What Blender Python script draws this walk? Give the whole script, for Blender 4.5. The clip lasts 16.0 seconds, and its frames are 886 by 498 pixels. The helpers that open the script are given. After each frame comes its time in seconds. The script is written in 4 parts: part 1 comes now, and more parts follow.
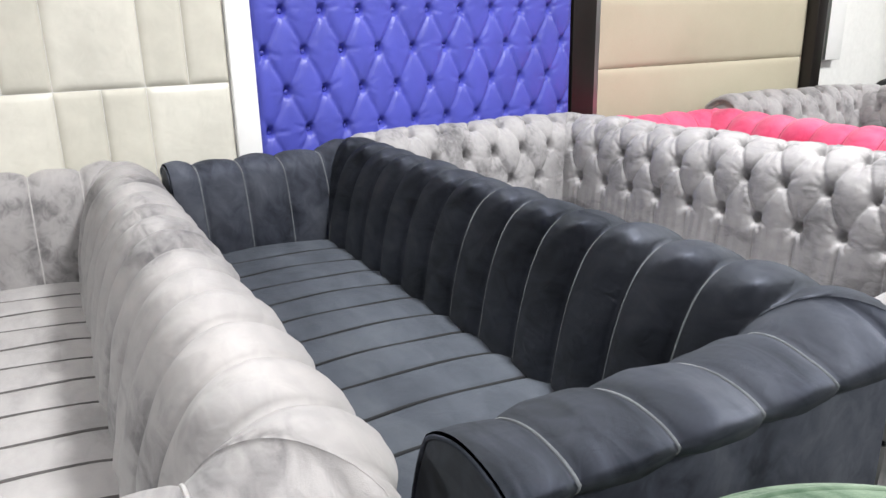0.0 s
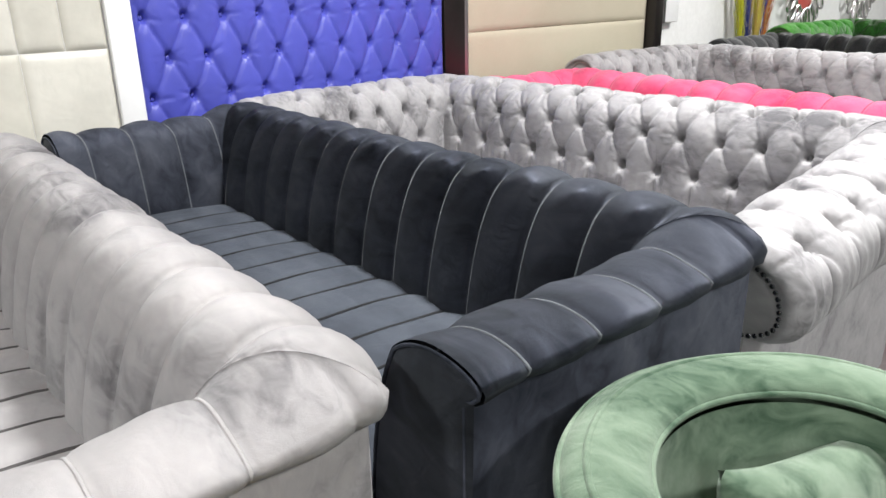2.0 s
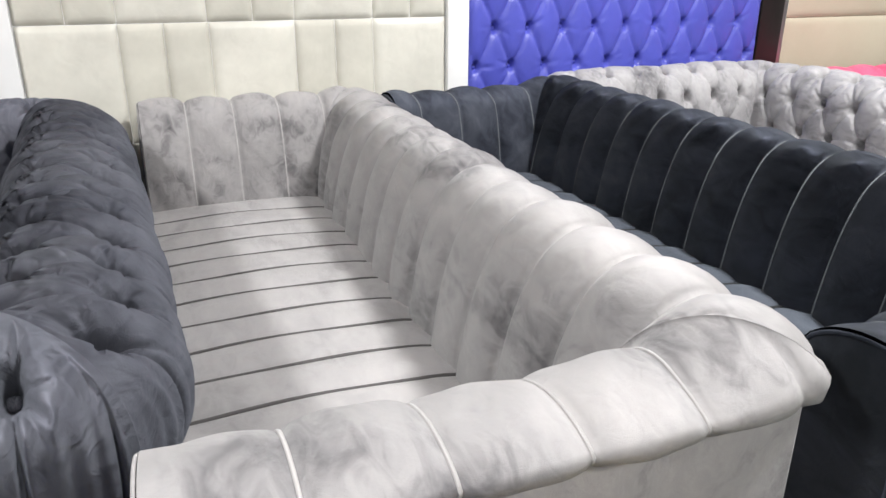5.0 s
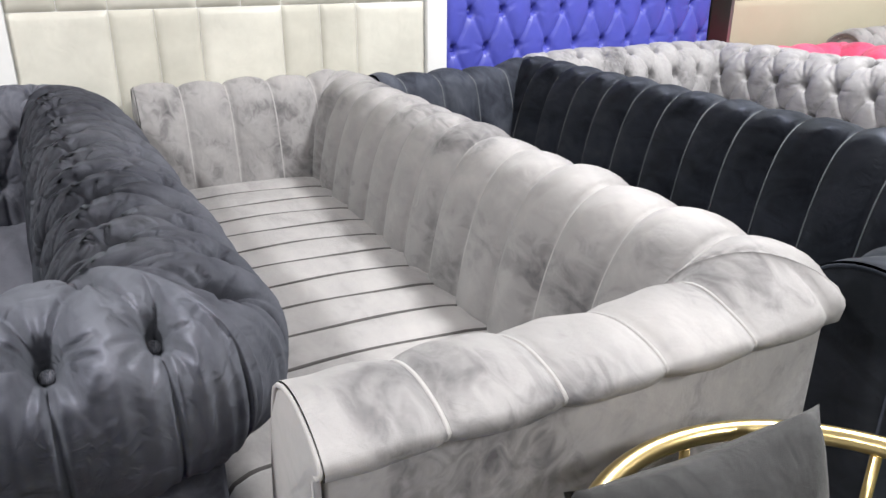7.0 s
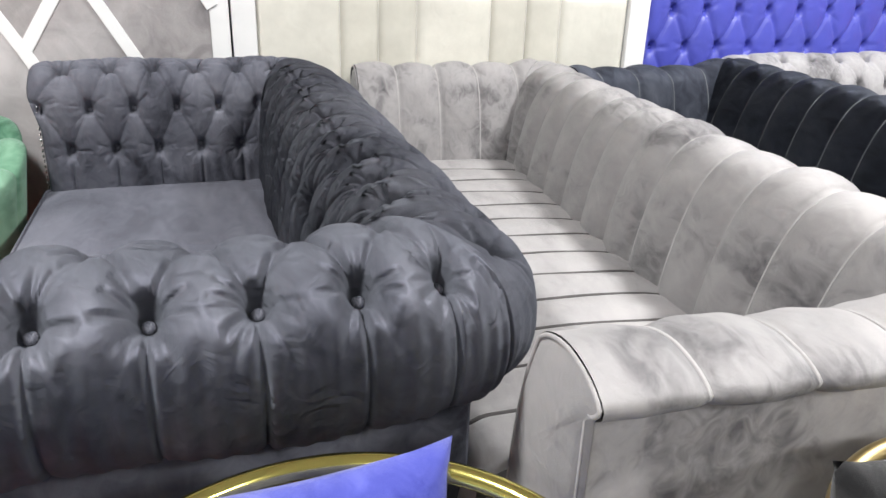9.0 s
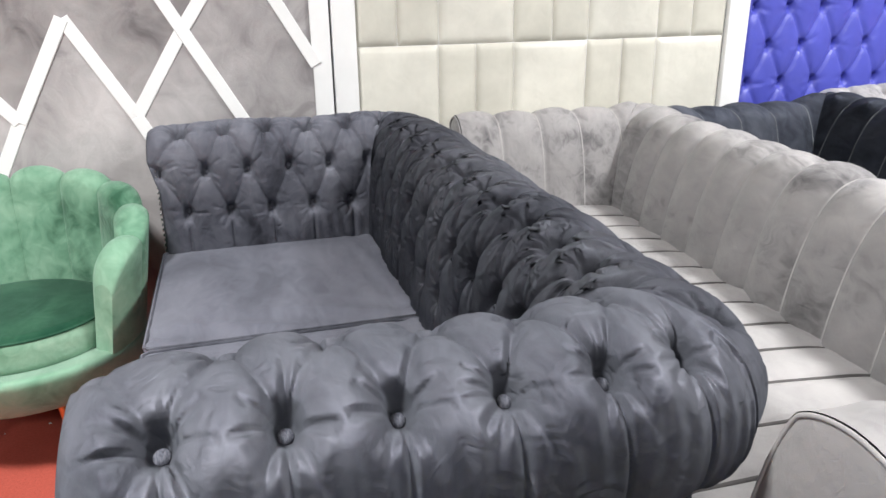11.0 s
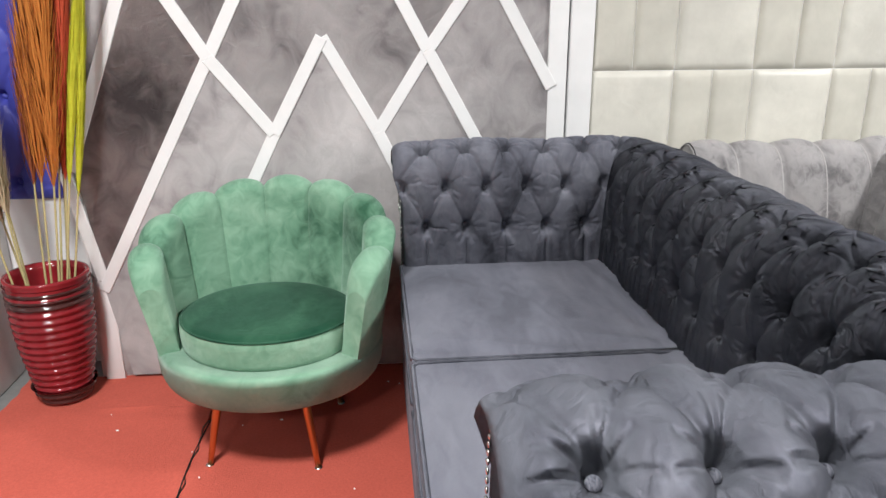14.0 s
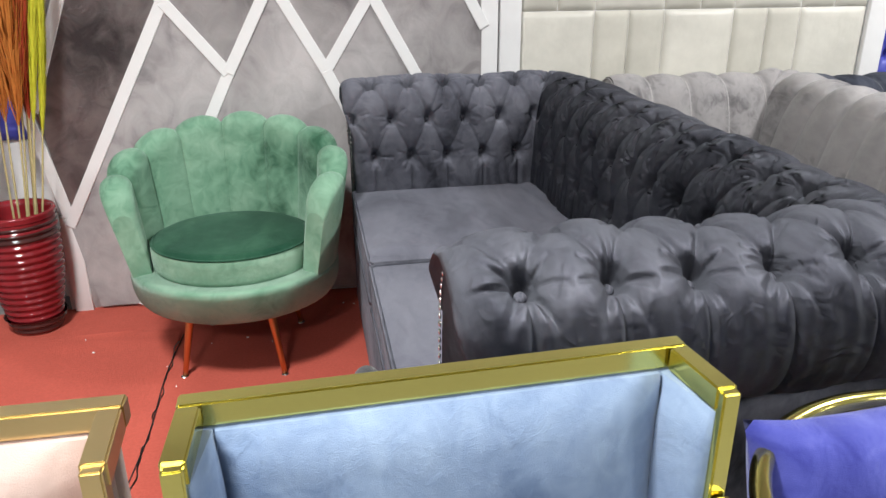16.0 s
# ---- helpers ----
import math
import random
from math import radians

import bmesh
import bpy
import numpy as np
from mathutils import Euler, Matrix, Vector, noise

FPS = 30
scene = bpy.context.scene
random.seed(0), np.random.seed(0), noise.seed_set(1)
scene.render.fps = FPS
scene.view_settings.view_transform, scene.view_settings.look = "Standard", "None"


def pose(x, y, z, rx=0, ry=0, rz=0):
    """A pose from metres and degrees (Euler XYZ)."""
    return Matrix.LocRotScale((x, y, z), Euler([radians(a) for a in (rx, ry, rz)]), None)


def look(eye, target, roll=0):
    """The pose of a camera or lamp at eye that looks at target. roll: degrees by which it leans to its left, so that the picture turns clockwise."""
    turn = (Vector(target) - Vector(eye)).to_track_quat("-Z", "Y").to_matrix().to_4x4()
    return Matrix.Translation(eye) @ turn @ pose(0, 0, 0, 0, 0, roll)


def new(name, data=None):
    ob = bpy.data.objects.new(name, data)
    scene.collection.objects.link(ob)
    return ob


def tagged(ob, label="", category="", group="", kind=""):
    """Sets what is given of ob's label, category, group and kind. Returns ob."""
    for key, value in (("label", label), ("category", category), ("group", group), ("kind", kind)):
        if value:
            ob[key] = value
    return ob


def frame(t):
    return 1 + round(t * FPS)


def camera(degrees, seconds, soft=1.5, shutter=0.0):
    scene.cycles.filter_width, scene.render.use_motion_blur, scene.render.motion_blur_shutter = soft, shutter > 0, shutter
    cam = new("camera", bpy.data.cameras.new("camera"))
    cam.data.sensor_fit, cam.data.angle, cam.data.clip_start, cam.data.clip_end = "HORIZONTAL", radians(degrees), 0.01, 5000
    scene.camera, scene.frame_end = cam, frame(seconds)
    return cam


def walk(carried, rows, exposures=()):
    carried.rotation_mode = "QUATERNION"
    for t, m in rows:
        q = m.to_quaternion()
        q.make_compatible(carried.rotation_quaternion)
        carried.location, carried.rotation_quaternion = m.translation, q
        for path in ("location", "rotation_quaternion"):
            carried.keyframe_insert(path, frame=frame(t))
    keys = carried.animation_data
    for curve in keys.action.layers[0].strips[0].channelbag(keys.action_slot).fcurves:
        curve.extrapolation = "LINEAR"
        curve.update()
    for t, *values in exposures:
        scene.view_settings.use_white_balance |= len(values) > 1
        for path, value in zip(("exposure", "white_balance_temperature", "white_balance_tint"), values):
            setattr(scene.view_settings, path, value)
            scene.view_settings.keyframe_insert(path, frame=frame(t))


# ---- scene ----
cam = camera(62.1, 16.0)
PATH = [
    (0, (0.789, 0.374, 1.31), (1.788, 2.005, 0.723), -1.2),
    (0.5, (0.761, 0.387, 1.322), (1.832, 1.97, 0.731), -1.3),
    (1, (0.709, 0.369, 1.317), (1.882, 1.873, 0.712), -1.1),
    (1.5, (0.639, 0.339, 1.318), (1.883, 1.766, 0.672), -1.3),
    (2, (0.593, 0.321, 1.312), (1.868, 1.706, 0.636), -1.1),
    (2.5, (0.556, 0.307, 1.304), (1.803, 1.706, 0.606), -0.3),
    (3, (0.496, 0.296, 1.306), (1.639, 1.774, 0.591), 0.8),
    (3.5, (0.441, 0.309, 1.3), (1.436, 1.884, 0.572), 1.2),
    (4, (0.402, 0.358, 1.289), (1.271, 2.004, 0.556), 1.0),
    (4.5, (0.359, 0.43, 1.293), (1.151, 2.118, 0.569), 0.6),
    (4.7, (0.346, 0.454, 1.294), (1.122, 2.152, 0.577), 0.4),
    (6.8, (0.132, 0.438, 1.295), (1.041, 2.061, 0.561), -0.0),
    (7, (0.104, 0.421, 1.29), (1.022, 2.035, 0.546), 0.2),
    (7.5, (0.047, 0.378, 1.284), (0.949, 1.99, 0.515), 1.0),
    (8, (0.007, 0.349, 1.282), (0.834, 1.995, 0.501), 1.9),
    (8.5, (-0.052, 0.351, 1.288), (0.653, 2.053, 0.509), 2.2),
    (9, (-0.099, 0.393, 1.293), (0.48, 2.147, 0.525), 2.0),
    (9.5, (-0.16, 0.461, 1.298), (0.324, 2.251, 0.548), 1.4),
    (9.7, (-0.187, 0.49, 1.307), (0.276, 2.287, 0.562), 1.4),
    (11.8, (-0.43, 0.533, 1.325), (0.095, 2.353, 0.683), -1.8),
    (12, (-0.457, 0.518, 1.324), (0.066, 2.34, 0.686), -1.9),
    (12.5, (-0.532, 0.482, 1.326), (-0.052, 2.318, 0.696), -1.6),
    (13, (-0.603, 0.475, 1.328), (-0.213, 2.333, 0.7), -1.0),
    (13.5, (-0.641, 0.536, 1.322), (-0.366, 2.416, 0.698), -0.5),
    (14, (-0.672, 0.615, 1.325), (-0.496, 2.508, 0.703), -0.2),
    (14.5, (-0.681, 0.674, 1.32), (-0.55, 2.569, 0.694), -0.3),
    (15, (-0.679, 0.672, 1.304), (-0.532, 2.56, 0.661), -0.4),
    (15.5, (-0.68, 0.545, 1.301), (-0.461, 2.413, 0.623), -0.4),
    (16, (-0.73, 0.34, 1.294), (-0.4, 2.173, 0.567), -0.3),
]
EXPOSURES = [(0.0, 0.1), (4.7, 0.14), (6.8, 0.16), (9.7, 0.24), (11.8, 0.16), (13.5, 0.04), (15.2, 0.0), (16.0, -0.1)]
walk(cam, [(t, look(eye, target, roll)) for t, eye, target, roll in PATH], EXPOSURES)

# ---- light ----
world = bpy.data.worlds.new("world")
scene.world = world
world.use_nodes = True
world.node_tree.nodes["Background"].inputs[0].default_value = (0.9, 0.95, 1.0, 1)
world.node_tree.nodes["Background"].inputs[1].default_value = 0.08


# ---- materials ----
def material(name, base, rough=0.5, metal=0.0):
    m = bpy.data.materials.new(name)
    m.use_nodes = True
    b = m.node_tree.nodes["Principled BSDF"]
    b.inputs["Base Color"].default_value = (*base, 1)
    b.inputs["Roughness"].default_value = rough
    b.inputs["Metallic"].default_value = metal
    return m


def node(m, kind, **inputs):
    n = m.node_tree.nodes.new(kind)
    for k, v in inputs.items():
        n.inputs[k.replace("_", " ")].default_value = v
    return n


def ramp(m, source, stops):
    r = m.node_tree.nodes.new("ShaderNodeValToRGB")
    e = r.color_ramp.elements
    while len(e) < len(stops):
        e.new(0.5)
    for el, (p, c) in zip(e, stops):
        el.position = p
        el.color = (*c, 1)
    m.node_tree.links.new(source, r.inputs[0])
    return r.outputs[0]


def bump(m, source, strength, distance):
    b = m.node_tree.nodes.new("ShaderNodeBump")
    b.inputs["Strength"].default_value = strength
    b.inputs["Distance"].default_value = distance
    m.node_tree.links.new(source, b.inputs["Height"])
    m.node_tree.links.new(b.outputs[0], m.node_tree.nodes["Principled BSDF"].inputs["Normal"])


def velvet(name, dark, mid, light, sheen=0.5, size=6.0, tint=(1, 1, 1), gloss=0.12, rough=0.8, crease=0.4):
    """Velvet: patches where the fibres lie one way or the other, fine fuzz, a sheen and tilted shading normals."""
    m = material(name, mid, rough)
    L = m.node_tree.links
    b = m.node_tree.nodes["Principled BSDF"]
    co = m.node_tree.nodes.new("ShaderNodeTexCoord")
    turn = node(m, "ShaderNodeMapping", Rotation=(0.6, 0.5, 0.4), Scale=(1.2, 0.5, 1.0))
    L.new(co.outputs["Object"], turn.inputs["Vector"])
    n1 = node(m, "ShaderNodeTexNoise", Scale=size, Detail=2.2, Roughness=0.45, Distortion=0.8)
    L.new(turn.outputs[0], n1.inputs["Vector"])
    n2 = node(m, "ShaderNodeTexNoise", Scale=size * 5, Detail=3.0, Roughness=0.55, Distortion=1.2)
    L.new(turn.outputs[0], n2.inputs["Vector"])
    mix = m.node_tree.nodes.new("ShaderNodeMix")
    mix.data_type = "FLOAT"
    mix.inputs[0].default_value = 0.32
    L.new(n1.outputs[0], mix.inputs[2])
    L.new(n2.outputs[0], mix.inputs[3])
    L.new(ramp(m, mix.outputs[0], [(0.31, dark), (0.475, mid), (0.67, light)]), b.inputs["Base Color"])
    b.inputs["Sheen Weight"].default_value = sheen
    b.inputs["Sheen Roughness"].default_value = 0.45
    b.inputs["Sheen Tint"].default_value = (*tint, 1)
    b.inputs["Specular IOR Level"].default_value = gloss
    b.inputs["Specular Tint"].default_value = (*tint, 1)
    n3 = node(m, "ShaderNodeTexNoise", Scale=900.0, Detail=2.0)
    L.new(co.outputs["Object"], n3.inputs["Vector"])
    add = m.node_tree.nodes.new("ShaderNodeMath")
    add.operation = "MULTIPLY_ADD"
    add.inputs[1].default_value = 0.15
    L.new(n3.outputs[0], add.inputs[0])
    L.new(n1.outputs[0], add.inputs[2])
    n4 = node(m, "ShaderNodeTexNoise", Scale=19.0, Detail=3.0, Roughness=0.5, Distortion=2.2)
    L.new(co.outputs["Object"], n4.inputs["Vector"])
    fold = m.node_tree.nodes.new("ShaderNodeMath")
    fold.operation = "MULTIPLY_ADD"
    fold.inputs[1].default_value = crease
    L.new(n4.outputs[0], fold.inputs[0])
    L.new(add.outputs[0], fold.inputs[2])
    bump(m, fold.outputs[0], 0.45, 0.012)
    # shading normal is tilted by the object's own vector, to darken upright faces
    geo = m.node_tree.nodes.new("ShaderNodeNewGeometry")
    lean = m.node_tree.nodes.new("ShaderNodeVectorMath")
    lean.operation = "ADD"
    normal_tilt = m.node_tree.nodes.new("ShaderNodeAttribute")
    normal_tilt.attribute_type, normal_tilt.attribute_name = "OBJECT", "normal_tilt"
    L.new(normal_tilt.outputs["Vector"], lean.inputs[1])
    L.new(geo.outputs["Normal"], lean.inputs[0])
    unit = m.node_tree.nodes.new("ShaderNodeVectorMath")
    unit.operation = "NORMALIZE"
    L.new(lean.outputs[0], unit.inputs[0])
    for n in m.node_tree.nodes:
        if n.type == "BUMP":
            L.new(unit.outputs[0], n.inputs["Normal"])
    # the pile's lie also changes how it shines
    span = m.node_tree.nodes.new("ShaderNodeMapRange")
    span.inputs["From Min"].default_value, span.inputs["From Max"].default_value = 0.35, 0.65
    span.inputs["To Min"].default_value, span.inputs["To Max"].default_value = rough + 0.1, rough - 0.1
    L.new(mix.outputs[0], span.inputs["Value"])
    L.new(span.outputs[0], b.inputs["Roughness"])
    return m


def leather(name, base, rough=0.45, wave=0.3):
    """Faux leather with soft creases, grain and slight blotches."""
    m = material(name, base, rough)
    L = m.node_tree.links
    b = m.node_tree.nodes["Principled BSDF"]
    co = m.node_tree.nodes.new("ShaderNodeTexCoord")
    n1 = node(m, "ShaderNodeTexNoise", Scale=5.0, Detail=4.0, Roughness=0.6)
    L.new(co.outputs["Object"], n1.inputs["Vector"])
    lo = tuple(c * 0.86 for c in base)
    hi = tuple(min(1, c * 1.08) for c in base)
    L.new(ramp(m, n1.outputs[0], [(0.3, lo), (0.7, hi)]), b.inputs["Base Color"])
    n2 = node(m, "ShaderNodeTexVoronoi", Scale=700.0)
    L.new(co.outputs["Object"], n2.inputs["Vector"])
    n3 = node(m, "ShaderNodeTexNoise", Scale=14.0, Detail=3.0, Distortion=0.8)
    L.new(co.outputs["Object"], n3.inputs["Vector"])
    add = m.node_tree.nodes.new("ShaderNodeMath")
    add.operation = "MULTIPLY_ADD"
    add.inputs[1].default_value = 0.06
    L.new(n2.outputs[0], add.inputs[0])
    L.new(n3.outputs[0], add.inputs[2])
    bump(m, add.outputs[0], wave, 0.01)
    return m


def speckled(name, lo, hi, rough, scale, strength=0.3, distance=0.003):
    m = material(name, hi, rough)
    L = m.node_tree.links
    co = m.node_tree.nodes.new("ShaderNodeTexCoord")
    n1 = node(m, "ShaderNodeTexNoise", Scale=scale, Detail=6.0, Roughness=0.65)
    L.new(co.outputs["Object"], n1.inputs["Vector"])
    n2 = node(m, "ShaderNodeTexNoise", Scale=1.7, Detail=4.0, Roughness=0.6)
    L.new(co.outputs["Object"], n2.inputs["Vector"])
    mix = m.node_tree.nodes.new("ShaderNodeMix")
    mix.data_type = "FLOAT"
    mix.inputs[0].default_value = 0.5
    L.new(n1.outputs[0], mix.inputs[2])
    L.new(n2.outputs[0], mix.inputs[3])
    L.new(ramp(m, mix.outputs[0], [(0.35, lo), (0.65, hi)]), m.node_tree.nodes["Principled BSDF"].inputs["Base Color"])
    bump(m, n1.outputs[0], strength, distance)
    return m


GREY_VELVET = velvet("light grey velvet", (0.11, 0.105, 0.112), (0.305, 0.294, 0.297), (0.385, 0.367, 0.367), 0.2, 5.0)
DARK_VELVET = velvet("charcoal velvet", (0.036, 0.037, 0.047), (0.112, 0.115, 0.141), (0.19, 0.194, 0.228), 0.1, 3.5, (0.8, 0.86, 1), 0.05, 0.8, 0.7)
# seat-top copies: fewer blotches, and lighter so light from above is in the colour
LIT_SEAT_GREY = velvet("smoother, lit copy of light grey velvet", (0.24, 0.231, 0.234), (0.325, 0.314, 0.316), (0.375, 0.36, 0.36), 0.2, 5.0)
LIT_SEAT_DARK = velvet("smoother, lit copy of charcoal velvet", (0.085, 0.087, 0.107), (0.128, 0.131, 0.160), (0.17, 0.174, 0.205), 0.1, 3.5, (0.8, 0.86, 1), 0.14, 0.74)
LIT_SEAT_SLATE = velvet("smoother, lit copy of slate velvet", (0.042, 0.048, 0.06), (0.062, 0.07, 0.086), (0.085, 0.095, 0.112), 0.06, 3.0, (0.82, 0.9, 1), 0.13, 0.78)
SLATE_VELVET = velvet("dark slate velvet", (0.010, 0.012, 0.017), (0.048, 0.053, 0.071), (0.097, 0.105, 0.130), 0.05, 3.0, (0.82, 0.9, 1), 0.13, 0.78, 0.4)
TUFT_GREY = velvet("grey tufted velvet", (0.12, 0.117, 0.124), (0.31, 0.302, 0.31), (0.40, 0.39, 0.396), 0.25, 6.0)
PINK_VELVET = velvet("pink velvet", (0.5, 0.04, 0.1), (0.68, 0.10, 0.2), (0.75, 0.16, 0.27), 0.3, 4.0, (1, 0.7, 0.8))
GREEN_VELVET = velvet("green velvet", (0.028, 0.09, 0.052), (0.15, 0.295, 0.20), (0.28, 0.45, 0.33), 0.35, 3.6, (0.8, 1, 0.9), 0.12, 0.8, 0.4)
SHADED_GREEN = velvet("shaded green velvet", (0.008, 0.04, 0.023), (0.014, 0.06, 0.034), (0.03, 0.095, 0.055), 0.2, 5.0, (0.7, 1, 0.85))
SAGE_VELVET = velvet("sage green velvet", (0.02, 0.05, 0.028), (0.14, 0.195, 0.138), (0.22, 0.275, 0.212), 0.3, 4.5, (0.9, 1, 0.9))
PANEL_VELVET = velvet("taupe grey velvet", (0.10, 0.092, 0.098), (0.365, 0.345, 0.348), (0.54, 0.515, 0.515), 0.3, 1.6, (1, 1, 1), 0.12, 0.8, 0.4)
SKY_VELVET = velvet("pale blue velvet", (0.11, 0.165, 0.275), (0.20, 0.275, 0.41), (0.28, 0.37, 0.51), 0.3, 5.0, (0.8, 0.9, 1))
BLUE_VELVET = velvet("royal blue velvet", (0.03, 0.035, 0.22), (0.075, 0.085, 0.36), (0.15, 0.165, 0.48), 0.3, 4.0, (0.75, 0.8, 1))
BLACK_VELVET = velvet("black velvet", (0.012, 0.012, 0.013), (0.026, 0.026, 0.027), (0.045, 0.045, 0.047), 0.2, 6.0)
BLUSH_VELVET = velvet("blush velvet", (0.42, 0.29, 0.25), (0.54, 0.40, 0.35), (0.62, 0.48, 0.43), 0.3, 5.0)
GRASS_VELVET = velvet("bright green velvet", (0.03, 0.14, 0.02), (0.06, 0.24, 0.04), (0.12, 0.34, 0.08), 0.3, 6.0)
CREAM_SHADED = leather("darkened cream faux leather", (0.58, 0.562, 0.495), 0.75, 0.2)
CREAM_LEATHER = leather("cream faux leather", (0.67, 0.652, 0.585), 0.42, 0.25)
BLUE_LEATHER = leather("royal blue faux leather", (0.070, 0.080, 0.43), 0.4, 0.3)
BEIGE_FABRIC = speckled("beige woven fabric", (0.44, 0.40, 0.30), (0.53, 0.49, 0.38), 0.85, 260.0, 0.3, 0.002)
WHITE_PAINT = speckled("white lacquer", (0.78, 0.78, 0.78), (0.86, 0.86, 0.86), 0.35, 8.0, 0.05, 0.002)
WALL_PAINT = speckled("white wall paint", (0.72, 0.72, 0.71), (0.82, 0.82, 0.81), 0.7, 30.0, 0.15, 0.002)
BLACK_WOOD = speckled("black lacquered wood", (0.006, 0.005, 0.005), (0.014, 0.010, 0.009), 0.3, 40.0, 0.1, 0.001)
RED_CARPET = speckled("red carpet", (0.42, 0.075, 0.050), (0.57, 0.108, 0.074), 0.95, 120.0, 0.6, 0.004)
CEILING_PAINT = speckled("off-white ceiling paint", (0.55, 0.55, 0.55), (0.66, 0.66, 0.66), 0.8, 20.0, 0.1, 0.002)
GOLD = material("polished gold", (0.74, 0.66, 0.20), 0.16, 1.0)
BRASS = material("brushed brass", (0.72, 0.56, 0.27), 0.3, 1.0)
COPPER = material("copper legs", (0.62, 0.30, 0.12), 0.3, 1.0)
CHROME = material("chrome nails", (0.75, 0.74, 0.72), 0.2, 1.0)
PEWTER = material("dark chrome nails", (0.12, 0.12, 0.13), 0.25, 1.0)
# grey and slate piping: light caught on the round edge put into the colour
GREY_PIPE_LIT = velvet("lightened grey piping velvet", (0.30, 0.29, 0.29), (0.36, 0.348, 0.346), (0.42, 0.405, 0.403), 0.3)
SLATE_PIPE_LIT = velvet("lightened slate piping velvet", (0.06, 0.066, 0.076), (0.095, 0.103, 0.115), (0.13, 0.14, 0.155), 0.3)
PINK_PIPE = velvet("dark pink piping velvet", (0.35, 0.03, 0.08), (0.42, 0.05, 0.11), (0.5, 0.07, 0.14), 0.3)
GREY_SEAM_SHADE = material("grey seam shade line", (0.07, 0.065, 0.065), 0.9)
DARK_SEAM = material("black seam line", (0.006, 0.007, 0.009), 0.9)
TILE = speckled("dark grey floor tile", (0.16, 0.16, 0.16), (0.24, 0.24, 0.235), 0.4, 30.0, 0.05, 0.001)
GLAZE = speckled("dark red glaze", (0.16, 0.012, 0.016), (0.30, 0.022, 0.03), 0.12, 9.0, 0.15, 0.003)
GLAZE_DARK = speckled("brown black glaze", (0.03, 0.012, 0.012), (0.09, 0.03, 0.028), 0.12, 9.0, 0.15, 0.003)
STRAW = speckled("dry straw stems", (0.42, 0.36, 0.16), (0.58, 0.50, 0.26), 0.8, 60.0)
PAMPAS = speckled("natural pampas plume", (0.50, 0.42, 0.26), (0.68, 0.60, 0.42), 0.9, 60.0)
ORANGE_GRASS = speckled("orange dyed plume", (0.50, 0.15, 0.02), (0.68, 0.26, 0.05), 0.9, 60.0)
BROWN_GRASS = speckled("rust brown plume", (0.20, 0.05, 0.015), (0.33, 0.09, 0.03), 0.9, 60.0)
RED_GRASS = speckled("red dyed plume", (0.45, 0.05, 0.02), (0.6, 0.10, 0.04), 0.9, 60.0)
LIME_GRASS = speckled("lime dyed plume", (0.48, 0.48, 0.02), (0.66, 0.66, 0.05), 0.9, 60.0)
NAVY_GRASS = speckled("blue dyed plume", (0.03, 0.04, 0.18), (0.07, 0.09, 0.30), 0.9, 60.0)
OCHRE_GRASS = speckled("ochre dyed plume", (0.42, 0.31, 0.06), (0.58, 0.45, 0.12), 0.9, 60.0)
ALUMINIUM = material("grey aluminium", (0.45, 0.45, 0.46), 0.35, 1.0)
RED_LEATHER = leather("coral red faux leather", (0.55, 0.09, 0.07), 0.4, 0.2)
DARK_GREY_VELVET = velvet("dark grey velvet", (0.03, 0.031, 0.032), (0.055, 0.056, 0.058), (0.085, 0.086, 0.09), 0.3, 5.0)
BOUNCE_PAINT = speckled("grey paint of unseen walls", (0.42, 0.42, 0.42), (0.52, 0.52, 0.52), 0.8, 20.0, 0.1, 0.002)


# ---- mesh helpers ----
def mesh_of(name, verts, faces, smooth=True):
    me = bpy.data.meshes.new(name)
    me.from_pydata([tuple(v) for v in verts], [], faces)
    me.update()
    if smooth:
        me.polygons.foreach_set("use_smooth", [True] * len(me.polygons))
    return me


def thing(name, x=0.0, y=0.0, z=0.0, rz=0.0, label="", category="", group="", kind=""):
    e = new(name)
    e.matrix_world = pose(x, y, z, 0, 0, rz)
    return tagged(e, label, category, group, kind)


# tilts added to the shading normals, which darken a sofa's faces piece by piece
NORMAL_TILTS = {"back": (0.45, 0.1, -0.85), "near": (-0.05, 0.55, -0.62), "far": (0.1, 0.0, -0.45), "front": (0.35, 0.0, -0.65), "panel": (0.05, 0.05, -0.12)}


def tilted(ob, way, k=1.0):
    ob["normal_tilt"] = tuple(k * c for c in NORMAL_TILTS[way])
    return ob


def part(name, data, mat, parent, label="", m=None):
    """One mesh object under a thing or a part; data is a bmesh or a mesh."""
    if isinstance(data, bmesh.types.BMesh):
        me = bpy.data.meshes.new(name)
        data.to_mesh(me)
        data.free()
        data = me
    if mat is not None and not data.materials:
        data.materials.append(mat)
    ob = new(name, data)
    ob.parent = parent
    if m is not None:
        ob.matrix_basis = m
    return tagged(ob, label)


def single(name, data, mat, label="", category="", group="", kind="", m=None):
    ob = part(name, data, mat, None, label, m)
    return tagged(ob, label, category, group, kind)


def box(x0, x1, y0, y1, z0, z1, bevel=0.0, segments=2):
    bm = bmesh.new()
    bmesh.ops.create_cube(bm, size=1)
    for v in bm.verts:
        v.co = Vector((x0 if v.co.x < 0 else x1, y0 if v.co.y < 0 else y1, z0 if v.co.z < 0 else z1))
    if bevel:
        bmesh.ops.bevel(bm, geom=bm.edges[:], offset=bevel, segments=segments, profile=0.5, affect="EDGES")
        for f in bm.faces:
            f.smooth = True
    return bm


